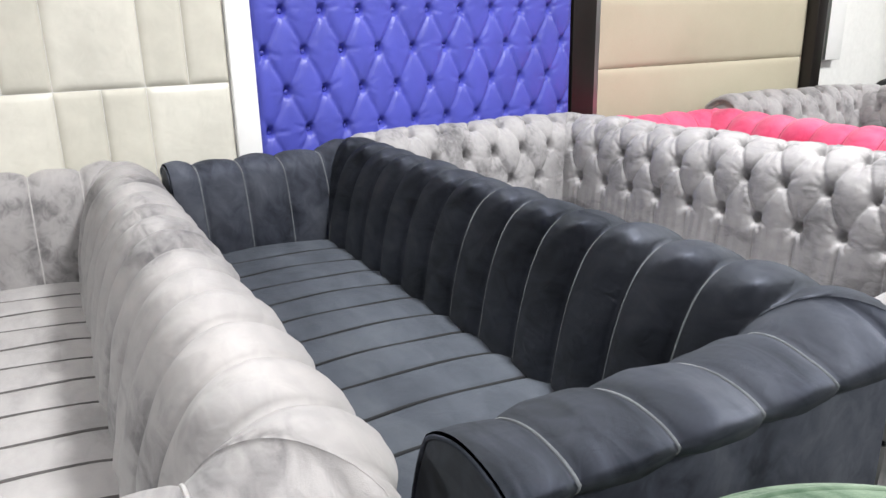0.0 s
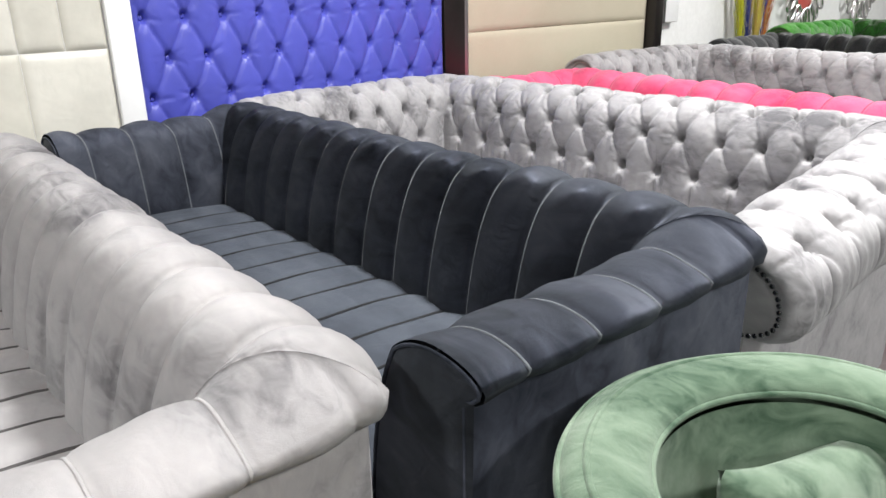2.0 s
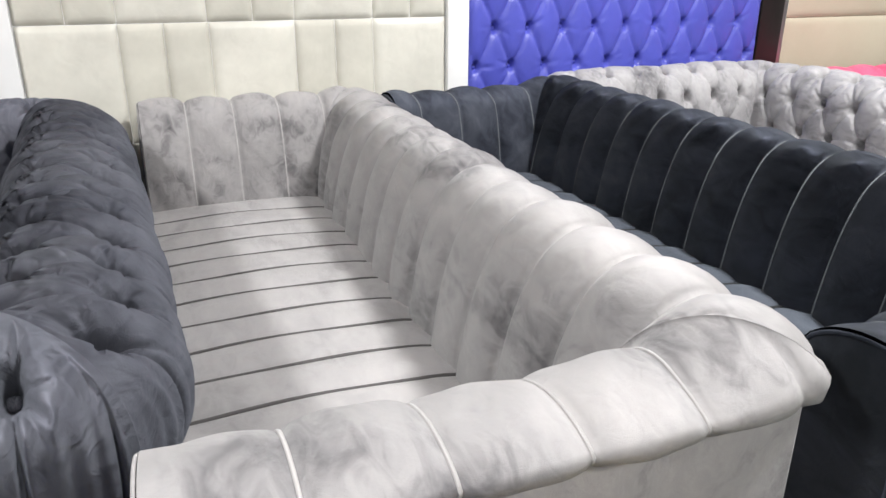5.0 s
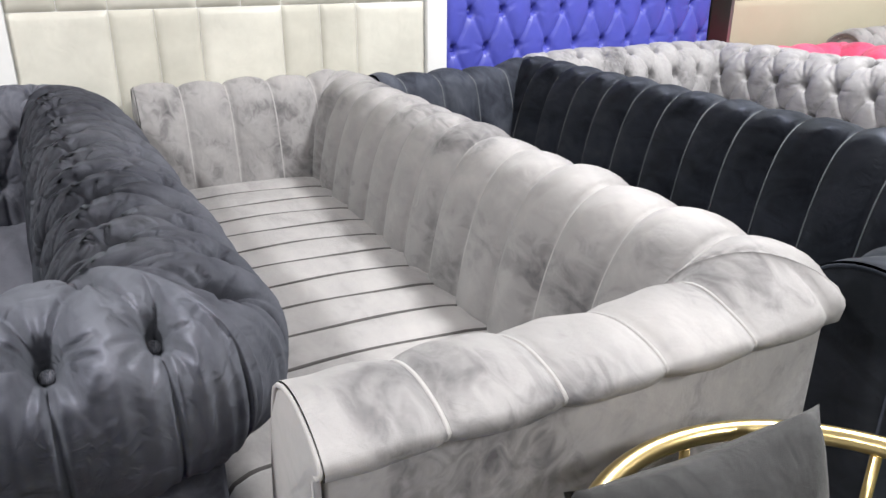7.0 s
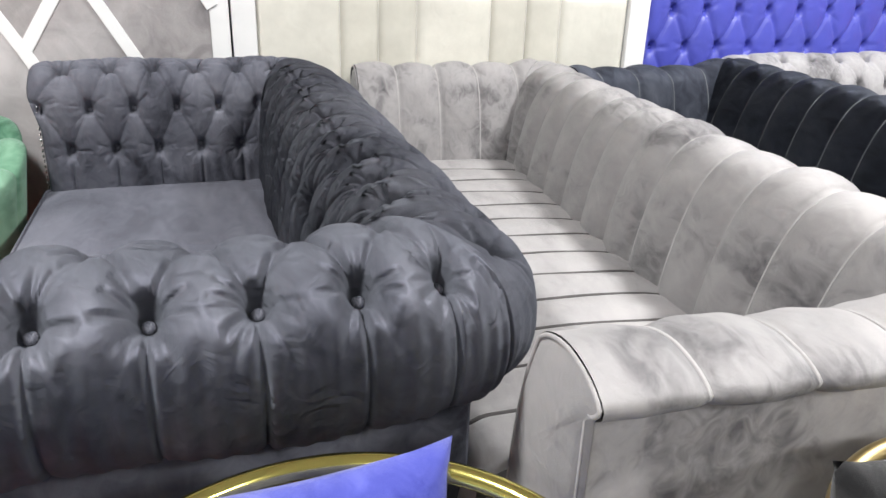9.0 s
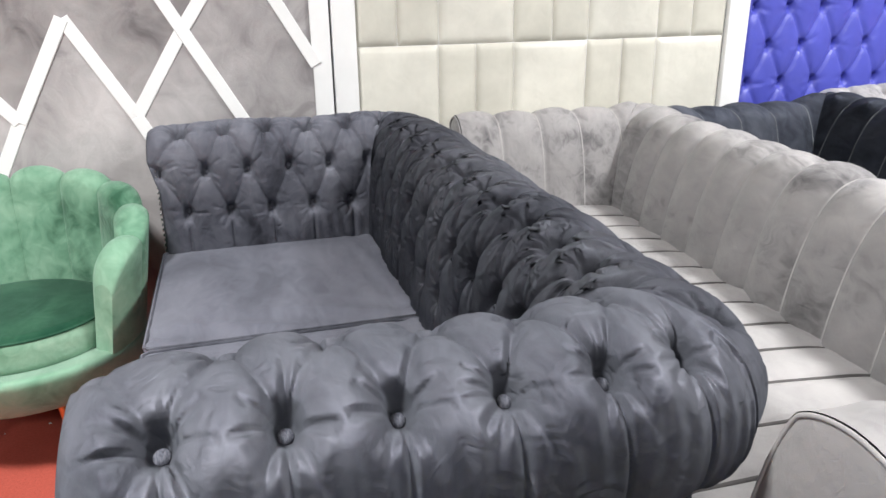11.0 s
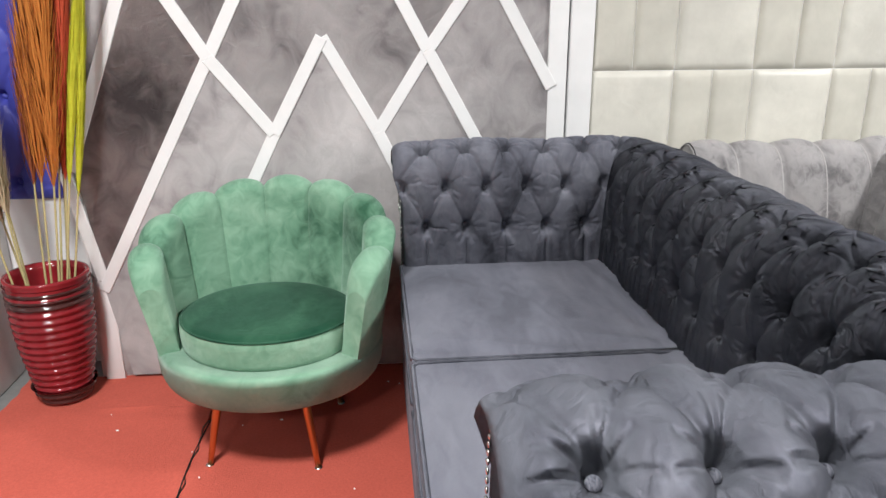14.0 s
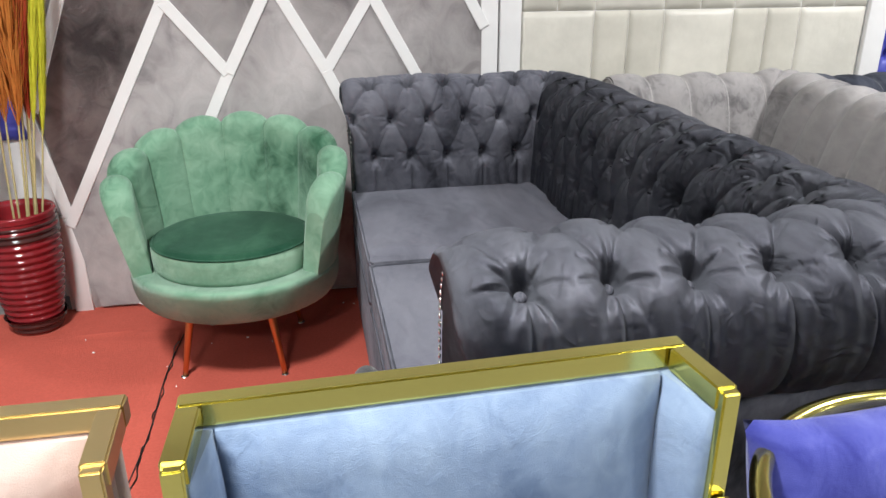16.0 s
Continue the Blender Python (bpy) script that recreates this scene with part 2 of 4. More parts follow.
def sheet(name, P, close_u=False, close_v=False, flip=False):
    """A smooth mesh over a grid of points P[i, j]."""
    n, k = P.shape[:2]
    I, J = np.meshgrid(np.arange(n if close_u else n - 1), np.arange(k if close_v else k - 1), indexing="ij")
    a = I * k + J
    b = ((I + 1) % n) * k + J
    c = ((I + 1) % n) * k + (J + 1) % k
    d = I * k + (J + 1) % k
    F = np.stack([a, b, c, d] if not flip else [a, d, c, b], -1).reshape(-1, 4)
    return mesh_of(name, P.reshape(-1, 3), F.tolist())


def tube(name, pts, r, sides=8, closed=False):
    """A round tube along points."""
    pts = np.asarray(pts, float)
    n = len(pts)
    tan = np.roll(pts, -1, 0) - np.roll(pts, 1, 0) if closed else np.gradient(pts, axis=0)
    tan /= np.linalg.norm(tan, axis=1)[:, None] + 1e-12
    up = np.array([0.0, 0, 1]) if abs(tan[0][2]) < 0.9 else np.array([1.0, 0, 0])
    a = np.cross(tan[0], up)
    a /= np.linalg.norm(a)
    rows = []
    for i in range(n):
        a = a - tan[i] * (a @ tan[i])
        a /= np.linalg.norm(a)
        b = np.cross(tan[i], a)
        rad = r[i] if np.ndim(r) else r
        rows.append([pts[i] + rad * (math.cos(w) * a + math.sin(w) * b) for w in np.arange(sides) * 2 * math.pi / sides])
    P = np.array(rows)
    me = sheet(name, P, close_u=closed, close_v=True)
    if not closed:
        bm = bmesh.new()
        bm.from_mesh(me)
        bmesh.ops.holes_fill(bm, edges=[e for e in bm.edges if e.is_boundary], sides=0)
        bm.to_mesh(me)
        bm.free()
    return me


def lathe(name, profile, sides=32):
    """A turned body from (radius, height) pairs."""
    w = np.arange(sides) * 2 * math.pi / sides
    pr = np.array(profile, float)
    P = np.stack([pr[:, 0, None] * np.cos(w), pr[:, 0, None] * np.sin(w), np.repeat(pr[:, 1, None], sides, 1)], -1)
    return sheet(name, P, close_v=True, flip=True)


def smooth_curve(pts, n):
    """n points along a Catmull-Rom curve through pts, evenly spaced by length."""
    p = np.array(pts, float)
    q = np.vstack([2 * p[0] - p[1], p, 2 * p[-1] - p[-2]])
    out = []
    for i in range(len(p) - 1):
        t = np.linspace(0, 1, 24, endpoint=False)[:, None]
        a, b, c, d = q[i], q[i + 1], q[i + 2], q[i + 3]
        out.append(0.5 * (2 * b + (c - a) * t + (2 * a - 5 * b + 4 * c - d) * t**2 + (3 * b - a - 3 * c + d) * t**3))
    out = np.vstack([*out, p[-1:]])
    s = np.r_[0, np.cumsum(np.linalg.norm(np.diff(out, axis=0), axis=1))]
    return np.stack([np.interp(np.linspace(0, s[-1], n), s, out[:, i]) for i in range(p.shape[1])], 1)


def button_mesh():
    bm = bmesh.new()
    bmesh.ops.create_uvsphere(bm, u_segments=10, v_segments=6, radius=1)
    for v in bm.verts:
        v.co.z *= 0.45
    for f in bm.faces:
        f.smooth = True
    me = bpy.data.meshes.new("button")
    bm.to_mesh(me)
    bm.free()
    return me


# ---- sofas ----
# A sofa stands round an inner rectangle: open to the -x side, with the backrest at +x and the arms at both ends of y.
def side_frame(which, xf, xb, y0, y1, deep):
    """Range along one side, and the place of a point at c along it and d outward, mitred at the corners, with its distance from the mitre."""
    if which == "back":
        def place(c, d):
            lo, hi = y0 - d, y1 + d
            y = np.clip(c, lo, hi)
            return xb + d, y, np.minimum(y - lo, hi - y)
        return y0 - deep, y1 + deep, place
    sgn, yb = (-1, y0) if which == "near" else (1, y1)

    def place(c, d):
        hi = xb + d
        x = np.minimum(c, hi)
        return x, yb + sgn * d, np.minimum(hi - x, x - xf + 0.012)
    return xf, xb + deep, place


def side_surface(place, prof, columns, bulge, droop=0.0, deep=0.0, lip=None):
    """Surface swept along a side: prof is (d, z) across, columns the steps along, bulge(c, arc, g) the height of the padding, with g fading to the corners."""
    g = np.gradient(prof, axis=0)
    g /= np.linalg.norm(g, axis=1)[:, None]
    nd, nz = -g[:, 1], g[:, 0]
    arc = np.r_[0, np.cumsum(np.linalg.norm(np.diff(prof, axis=0), axis=1))]
    P = np.zeros((len(columns), len(prof), 3))
    for i, c in enumerate(columns):
        gap = place(c, prof[:, 0])[2]
        h = bulge(c, arc, np.clip(gap / 0.05, 0, 1) ** 0.6)
        x, y, _ = place(c, prof[:, 0] + nd * h)
        inner = columns[-1] - deep + prof[:, 0]
        if lip is None:
            sink = droop * np.clip((inner - c) / (inner - columns[0]), 0, 1) * np.clip((prof[:, 1] - 0.44) / 0.3, 0, 1)
        else:
            # a low arm: the crest falls from the corner and then runs level, the lip stays level
            ease = np.clip((inner + 0.04 - c) / 0.26, 0, 1)
            sink = droop * ease * ease * (3 - 2 * ease) * np.clip((prof[:, 1] - lip) / 0.085, 0, 1)
        P[i, :, 0], P[i, :, 1], P[i, :, 2] = x, y, prof[:, 1] + nz * h - sink
    return P


def round_corners(P, xb, yn, yf, p=5.0):
    """Round the outer corners of a sofa's swept sides."""
    u = np.maximum(P[..., 0] - xb, 0)
    for edge, sgn in ((yn, -1), (yf, 1)):
        v = np.maximum((P[..., 1] - edge) * sgn, 0)
        f = np.where((u > 0) & (v > 0), np.maximum(u, v) / np.maximum((u**p + v**p) ** (1 / p), 1e-9), 1.0)
        P[..., 0] = np.where(v > 0, xb + (P[..., 0] - xb) * np.where(u > 0, f, 1), P[..., 0])
        P[..., 1] = np.where(v > 0, edge + (P[..., 1] - edge) * f, P[..., 1])
    return P


def end_cap(name, outline):
    """A flat padded face over an outline, slightly domed."""
    P = np.array(outline)
    c = P.mean(0)
    n = len(P)
    verts = list(P) + list(c + (P - c) * 0.8 + np.array([-0.010, 0, 0])) + [c + np.array([-0.012, 0, 0])]
    faces = [(i, (i + 1) % n, n + (i + 1) % n, n + i) for i in range(n)] + [(n + i, n + (i + 1) % n, 2 * n) for i in range(n)]
    me = mesh_of(name, verts, faces)
    bm = bmesh.new()
    bm.from_mesh(me)
    bmesh.ops.recalc_face_normals(bm, faces=bm.faces[:])
    bm.to_mesh(me)
    bm.free()
    return me


CHANNEL_PROFILE = [(0.0, 0.44), (0.008, 0.54), (0.03, 0.66), (0.062, 0.76), (0.105, 0.83), (0.165, 0.862), (0.225, 0.85), (0.262, 0.815), (0.258, 0.785), (0.235, 0.778)]


def channel_sofa(x0, x1, y0, y1, mat, pipe_mat, seam_mat, label, top=0.87, step=0.155, first=(0.0, 0.0), ribs=13, seat=0.535, set_back=0.012, droop=0.045, tilt=1.0, far_fall=0.012, seat_mat=None):
    """Sofa with upright padded channels and a ribbed bench seat; outer bounds x0..x1, y0..y1; first: where seams begin along arms and backrest."""
    so = thing("channel_sofa", 0, 0, 0, 0, label, "sofa", "sofas in a row")
    prof = smooth_curve(CHANNEL_PROFILE, 40)
    prof[:, 1] *= top / 0.868
    k = top / 0.868
    D = 0.262
    xf, xb, yn, yf = x0 + set_back, x1 - D, y0 + D, y1 - D
    for which, name in (("back", "backrest"), ("near", "arm"), ("far", "arm")):
        c0, c1, place = side_frame(which, xf, xb, yn, yf, D + 0.04)
        start = first[1] if which == "back" else first[0]
        seams = start + step * np.arange(math.ceil((c0 - start) / step), math.floor((c1 - start) / step) + 1)
        per = 14
        cols = np.unique(np.round(np.r_[c0, c1, np.concatenate([s0 + step * np.arange(per) / per for s0 in np.r_[seams[0] - step, seams]])], 5))
        cols = cols[(cols >= c0) & (cols <= c1)]
        rng = np.random.RandomState(len(which) + int(x0 * 10) % 7)
        amp = 0.8 + 0.4 * rng.rand(60)

        def bulge(c, arc, g):
            f = ((c - start) / step) % 1.0
            q = int((c - start) // step)
            edge = np.clip(arc / 0.06, 0.4, 1) * np.clip((arc[-1] - arc) / 0.025, 0, 1)
            wob = 0.0022 * np.sin(arc * 19 + q * 2.1) + 0.0016 * np.sin(arc * 43 + q + c * 60)
            swell = (0.012 if which == "near" else 0.022) * amp[q % 60] * (max(0.0, math.sin(math.pi * f)) ** 0.5) + wob * math.sin(math.pi * f) - 0.004
            return (swell * g + 0.010 * (1 - g)) * edge

        fall = {"near": droop, "far": far_fall, "back": 0.0}[which]
        P = round_corners(side_surface(place, prof, cols, bulge, fall, D + 0.04, 0.79 * k), xb, yn, yf, 6.0)
        body = tilted(part(name, sheet(name, P, flip=which != "far"), mat, so), which, tilt)
        for sc in seams:
            i = int(np.argmin(abs(cols - sc)))
            gap = place(sc, prof[:, 0])[2]
            row = P[i][(gap > 0.004) & (np.arange(len(prof)) > 1) & (np.arange(len(prof)) < len(prof) - 1)]
            if len(row) > 16:
                part("piping", tube("piping", row + np.array([0, 0, 0.001]), 0.0029, 6), pipe_mat, body)
        zt = 0.79 * k
        if which == "back":
            tilted(part("back_panel", box(x1 - 0.06, x1 - 0.034, y0 + 0.036, y1 - 0.036, 0.07, zt, 0.006), mat, so), "panel", tilt)
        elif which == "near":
            tilted(part("side_panel", box(xf + 0.008, x1 - 0.036, y0 + 0.032, y0 + 0.06, 0.07, zt, 0.006), mat, so), "panel", tilt)
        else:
            tilted(part("side_panel", box(xf + 0.008, x1 - 0.036, y1 - 0.06, y1 - 0.032, 0.07, zt, 0.006), mat, so), "panel", tilt)
        if which != "back":
            sgn = -1 if which == "near" else 1
            yb = yn if which == "near" else yf
            ends = np.stack([prof[:, 0], prof[:, 1] - fall * np.clip((prof[:, 1] - 0.79 * k) / 0.085, 0, 1)], 1)
            out = [(xf, yb + sgn * d, z) for d, z in ends[::2]]
            out += [(xf, yb + sgn * 0.235, 0.08), (xf, yb, 0.08)]
            front = tilted(part("arm_front", end_cap("arm_front", out), mat, so), "front", tilt)
            rim = np.array([(xf - 0.003, yb + sgn * (d + 0.001), z + 0.002) for d, z in ends] + [(xf - 0.003, yb + sgn * 0.237, 0.4), (xf - 0.003, yb + sgn * 0.237, 0.1)])
            part("piping", tube("piping", rim, 0.0034, 6), mat, front)
    # ribbed bench seat
    xs = np.linspace(0, 1, 26)
    per = 14
    ys = np.linspace(0, 1, ribs * per + 1)
    P = np.zeros((len(ys), len(xs) + 6, 3))
    for i, t in enumerate(ys):
        f = (i % per) / per
        h = 0.014 * math.sin(math.pi * f) ** 0.4 if f else -0.006
        y = yn - 0.01 + t * (yf - yn + 0.02)
        nose = [(x0 - 0.005, 0.20), (x0 - 0.012, 0.34), (x0 - 0.012, 0.43), (x0 + 0.002, seat - 0.04), (x0 + 0.02, seat - 0.015), (x0 + 0.045, seat - 0.003)]
        for j, (xx, zz) in enumerate(nose):
            P[i, j] = (xx - (h * 0.6 if j < 4 else 0), y, zz + (h if j > 3 else 0))
        for j, s in enumerate(xs):
            P[i, 6 + j] = (x0 + 0.06 + s * (xb - x0 - 0.04), y, seat + h + 0.012 * math.sin(math.pi * s) - 0.02 * max(0.0, s - 0.9) * 3 + 0.0015 * math.sin(i * 0.7 + s * 9))
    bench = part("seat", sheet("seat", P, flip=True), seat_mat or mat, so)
    # dark tubes laid in the rib grooves stand in for the shade there
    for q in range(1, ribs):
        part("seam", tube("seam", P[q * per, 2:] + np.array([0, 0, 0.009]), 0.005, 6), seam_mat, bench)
    part("base", box(x0 + 0.012, x1 - 0.06, yn + 0.01, yf - 0.01, 0.06, 0.43, 0.01), mat, so)
    for fx in (x0 + 0.1, x1 - 0.12):
        for fy in (y0 + 0.12, y1 - 0.12):
            part("foot", box(fx - 0.03, fx + 0.03, fy - 0.03, fy + 0.03, 0.0, 0.065, 0.006), BLACK_WOOD, so)
    return so


ROLL_PROFILE = [(0.0, 0.44), (0.004, 0.54), (0.012, 0.66), (0.028, 0.76), (0.07, 0.83), (0.14, 0.862), (0.215, 0.85), (0.272, 0.81), (0.294, 0.755), (0.285, 0.695), (0.245, 0.655), (0.21, 0.645)]


def tuft(s, v, wide, hv, depth, pit_depth, r=0.02, soft=0.22, share=0.3, rays=0.0075):
    """Height of diamond tufting at s (in button steps) and v (in rows)."""
    a, b = s + v / 2, s - v / 2
    fold = np.abs(np.sin(math.pi * a)) * np.abs(np.sin(math.pi * b))
    da, db = a - np.round(a), b - np.round(b)
    sx, sv = (da + db) / 2 * wide, (da - db) * hv
    r2 = sx**2 + (sv * 0.8) ** 2
    pit = np.exp(-((r2 / r**2) ** 2))
    dimple = np.exp(-r2 / (1.75 * r) ** 2)
    line = np.minimum(np.abs(da), np.abs(db)) * 2 * wide * hv / np.hypot(wide, 2 * hv)
    groove = np.exp(-((line / 0.006) ** 2))
    ang = np.arctan2(sv, sx)
    k = np.round(a) * 1.7 + np.round(b)
    reach = np.exp(-r2 / 0.052**2) * (1 - pit)
    star = 0.35 * reach - (np.clip(np.cos(ang * 3.5 + k), 0, 1) ** 12 + 0.8 * np.clip(np.cos(ang * 4.5 + 2.3 * k), 0, 1) ** 16 + 0.5 * np.clip(np.cos(ang * 2.5 + 4.1 * k), 0, 1) ** 24) * reach
    return depth * fold**soft - pit_depth * ((1.05 - share) * pit + share * dimple) - 0.0028 * groove + rays * star


def tufted_sofa(x0, x1, y0, y1, mat, label, top=0.87, wide=0.13, hv=0.125, seat=0.545, cushions=2, nails=CHROME, starts=(0.0, 0.0), depth=0.013, set_back=0.03, droop=0.0, tilt=1.0, fine=0.005, seat_mat=None):
    """Rolled-arm sofa with deep diamond tufting; outer bounds x0..x1, y0..y1."""
    so = thing("tufted_sofa", 0, 0, 0, 0, label, "sofa", "sofas in a row")
    D = 0.298
    prof = smooth_curve(ROLL_PROFILE, int(0.8 / fine))
    prof[:, 1] *= top / 0.868
    total = np.linalg.norm(np.diff(prof, axis=0), axis=1).sum()
    xb, yn, yf = x1 - D, y0 + D, y1 - D
    btn = button_mesh()
    btn.materials.append(mat)
    nail = button_mesh()
    nail.materials.append(nails)
    # heights of the button rows along the padding, from the outside over the top to the seat
    LEVELS = (0.07, 0.205, 0.34, 0.47, 0.595, 0.72)
    for which, name in (("back", "backrest"), ("near", "arm"), ("far", "arm")):
        xf = x0 + (set_back if which == "near" else 0.012)
        fall = droop if which == "near" else 0.0
        c0, c1, place = side_frame(which, xf, xb, yn, yf, D + 0.06)
        start = starts[1] if which == "back" else starts[0]
        cols = np.linspace(c0, c1, int((c1 - c0) / fine) + 1)

        def bulge(c, arc, g):
            s = (c - start) / wide
            fade = np.clip((arc - 0.15) / 0.04, 0, 1) * np.clip((0.67 - arc) / 0.05, 0, 1)
            # flat diamonds inside, full padding on the roll, and straight pleats beyond the outermost rows
            full = np.interp(arc, (0.30, 0.40, 0.46, 0.62, 0.74, total), (0.0, 0.014, 0.03, 0.03, 0.019, 0.0))
            low = 0.5 * (arc > 0.4)
            pl = np.abs(np.sin(math.pi * (s + low)))
            pleat = depth * (0.45 + 0.5 * pl**0.5) + 0.0015 * np.sin(s * 23 + arc * 9) - 0.011 * np.exp(-((pl / 0.09) ** 2)) * np.clip((0.85 - arc) / 0.1, 0, 1)
            lump = 0.004 * np.sin(s * 1.9 + arc * 8 + 1.0)
            end = np.clip((c - c0) / 0.035, 0.0, 1) ** 0.5 if which != "back" else 1.0
            soft = np.interp(arc, (0.34, 0.46), (0.3, 0.4))
            share = np.interp(arc, (0.34, 0.46), (0.3, 0.45))
            rays = np.interp(arc, (0.34, 0.46), (0.006, 0.010))
            pad_h = fade * tuft(s, np.interp(arc, LEVELS, (-1, 0, 1, 2, 3, 4)), wide, 0.13, depth * np.interp(arc, (0.34, 0.46), (0.9, 0.5)), np.interp(arc, (0.34, 0.46), (0.05, 0.044)), 0.0175, soft, share, rays) + (1 - fade) * pleat + lump
            return (pad_h * g + 0.006 * (1 - g) + full) * end * np.clip((total - arc) / 0.03, 0, 1)

        P = round_corners(side_surface(place, prof, cols, bulge, fall, D + 0.06), xb, yn, yf, 2.7)
        if which != "back":
            # the padding rounds over the front edge of the arm
            lap = np.exp(-(((cols - c0) / 0.045) ** 2))[:, None] * np.clip((P[..., 2] - 0.72) / 0.1, 0, 1)
            P[..., 0] -= 0.03 * lap
        Q = P
        if which != "back":
            mid = P[0].mean(0)
            turn = P[0] - mid
            turn[:, 0] = 0
            turn /= np.linalg.norm(turn, axis=1)[:, None] + 1e-9
            folds = [P[0] - turn * 0.03 * w**2 + np.stack([0.03 * lap[0] * w, 0 * lap[0], 0 * lap[0]], 1) for w in (1.0, 0.66, 0.33)]
            Q = np.concatenate([np.array(folds), P])
        body = tilted(part(name, sheet(name, Q, flip=which != "far"), mat, so), which, tilt)
        for row in range(4):
            arc = LEVELS[row + 1]
            j = int(round(arc / total * (len(prof) - 1)))
            g = prof[j + 1] - prof[j - 1]
            g = g / np.linalg.norm(g)
            out = {"back": (1, 0), "near": (0, -1), "far": (0, 1)}[which]
            nn = Vector((out[0] * -g[1], out[1] * -g[1], g[0]))
            for q in range(-40, 60):
                c = start + wide * (q + 0.5 * (row % 2))
                if not c0 + 0.03 < c < c1 or place(c, prof[j, 0])[2] < 0.035:
                    continue
                i = int(np.argmin(abs(cols - c)))
                m = Matrix.Translation(Vector(P[i, j]) + nn * (0.003 if row < 2 else 0.007)) @ nn.to_track_quat("Z", "Y").to_matrix().to_4x4() @ Matrix.Diagonal((0.0105, 0.0105, 0.0105, 1))
                part("button", btn, None, body, "", m)
        k = 0.62 * top / 0.868
        if which == "back":
            tilted(part("back_panel", box(x1 - 0.13, x1 - 0.098, y0 + 0.1, y1 - 0.1, 0.07, k, 0.006), mat, so), "panel", tilt)
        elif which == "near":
            tilted(part("side_panel", box(xf + 0.008, x1 - 0.1, y0 + 0.098, y0 + 0.13, 0.07, k, 0.006), mat, so), "panel", tilt)
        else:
            tilted(part("side_panel", box(xf + 0.008, x1 - 0.1, y1 - 0.13, y1 - 0.098, 0.07, k, 0.006), mat, so), "panel", tilt)
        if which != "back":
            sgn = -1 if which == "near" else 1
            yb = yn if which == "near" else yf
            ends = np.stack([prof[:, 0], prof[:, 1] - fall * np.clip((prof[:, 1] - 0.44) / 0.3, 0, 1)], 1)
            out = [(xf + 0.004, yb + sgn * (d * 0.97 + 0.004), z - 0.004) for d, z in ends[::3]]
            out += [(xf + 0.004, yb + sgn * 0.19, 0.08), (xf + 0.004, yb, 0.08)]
            front = tilted(part("arm_front", end_cap("arm_front", out), mat, so), "front", tilt)
            ring = smooth_curve([(xf - 0.008, yb + sgn * (0.14 + (d - 0.14) * 0.9), 0.70 + (z - 0.70) * 0.92) for d, z in ends[len(ends) // 14 :: 3]], 44)
            for q in ring:
                part("nail", nail, None, front, "", Matrix.Translation(Vector(q)) @ pose(0, 0, 0, 0, -90, 0) @ Matrix.Diagonal((0.006, 0.006, 0.006, 1)))
    # seat cushions
    span = (yf - yn + 0.03) / cushions
    for c in range(cushions):
        ya, yb = yn - 0.015 + c * span + 0.006, yn - 0.015 + (c + 1) * span - 0.006
        n = 44
        P = np.zeros((n + 1, n + 1, 3))
        for i, s in enumerate(np.linspace(0, 1, n + 1)):
            for j, t in enumerate(np.linspace(0, 1, n + 1)):
                dome = (1 - abs(2 * s - 1) ** 5) * (1 - abs(2 * t - 1) ** 5)
                ripple = 0.006 * math.sin(46 * t + 14 * s) * math.exp(-((t - 0.08) / 0.09) ** 2) + 0.0045 * math.sin(60 * s + 8 * t) * math.exp(-((s - 0.97) / 0.12) ** 2)
                P[i, j] = (x0 + s * (xb + 0.02 - x0), ya + t * (yb - ya), seat - 0.014 + 0.02 * dome + 0.0022 * math.sin(11 * s + 5 * t + c) * dome + ripple)
        cu = part("seat_cushion", box(x0, xb + 0.02, ya, yb, 0.405, seat - 0.0145, 0.003), mat, so)
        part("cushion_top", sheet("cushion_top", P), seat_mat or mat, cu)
        for zz in (seat - 0.014, 0.41):
            loop = [(x0, ya, zz), (x0, yb, zz), (xb, yb, zz), (xb, ya, zz)]
            pts = []
            for q in range(4):
                a, b = np.array(loop[q]), np.array(loop[(q + 1) % 4])
                pts += [a + (b - a) * w for w in np.linspace(0.02, 0.98, 12)]
            # edge piping is darkened by the same tilt of its normals
            tilted(part("piping", tube("piping", pts, 0.006, 6, True), mat, cu), "front")
    part("base", box(x0 + 0.004, x1 - 0.14, y0 + 0.14, y1 - 0.14, 0.06, 0.4, 0.008), mat, so)
    for fx in (x0 + 0.1, x1 - 0.2):
        for fy in (y0 + 0.2, y1 - 0.2):
            part("foot", box(fx - 0.03, fx + 0.03, fy - 0.03, fy + 0.03, 0.0, 0.065, 0.006), BLACK_WOOD, so)
    return so


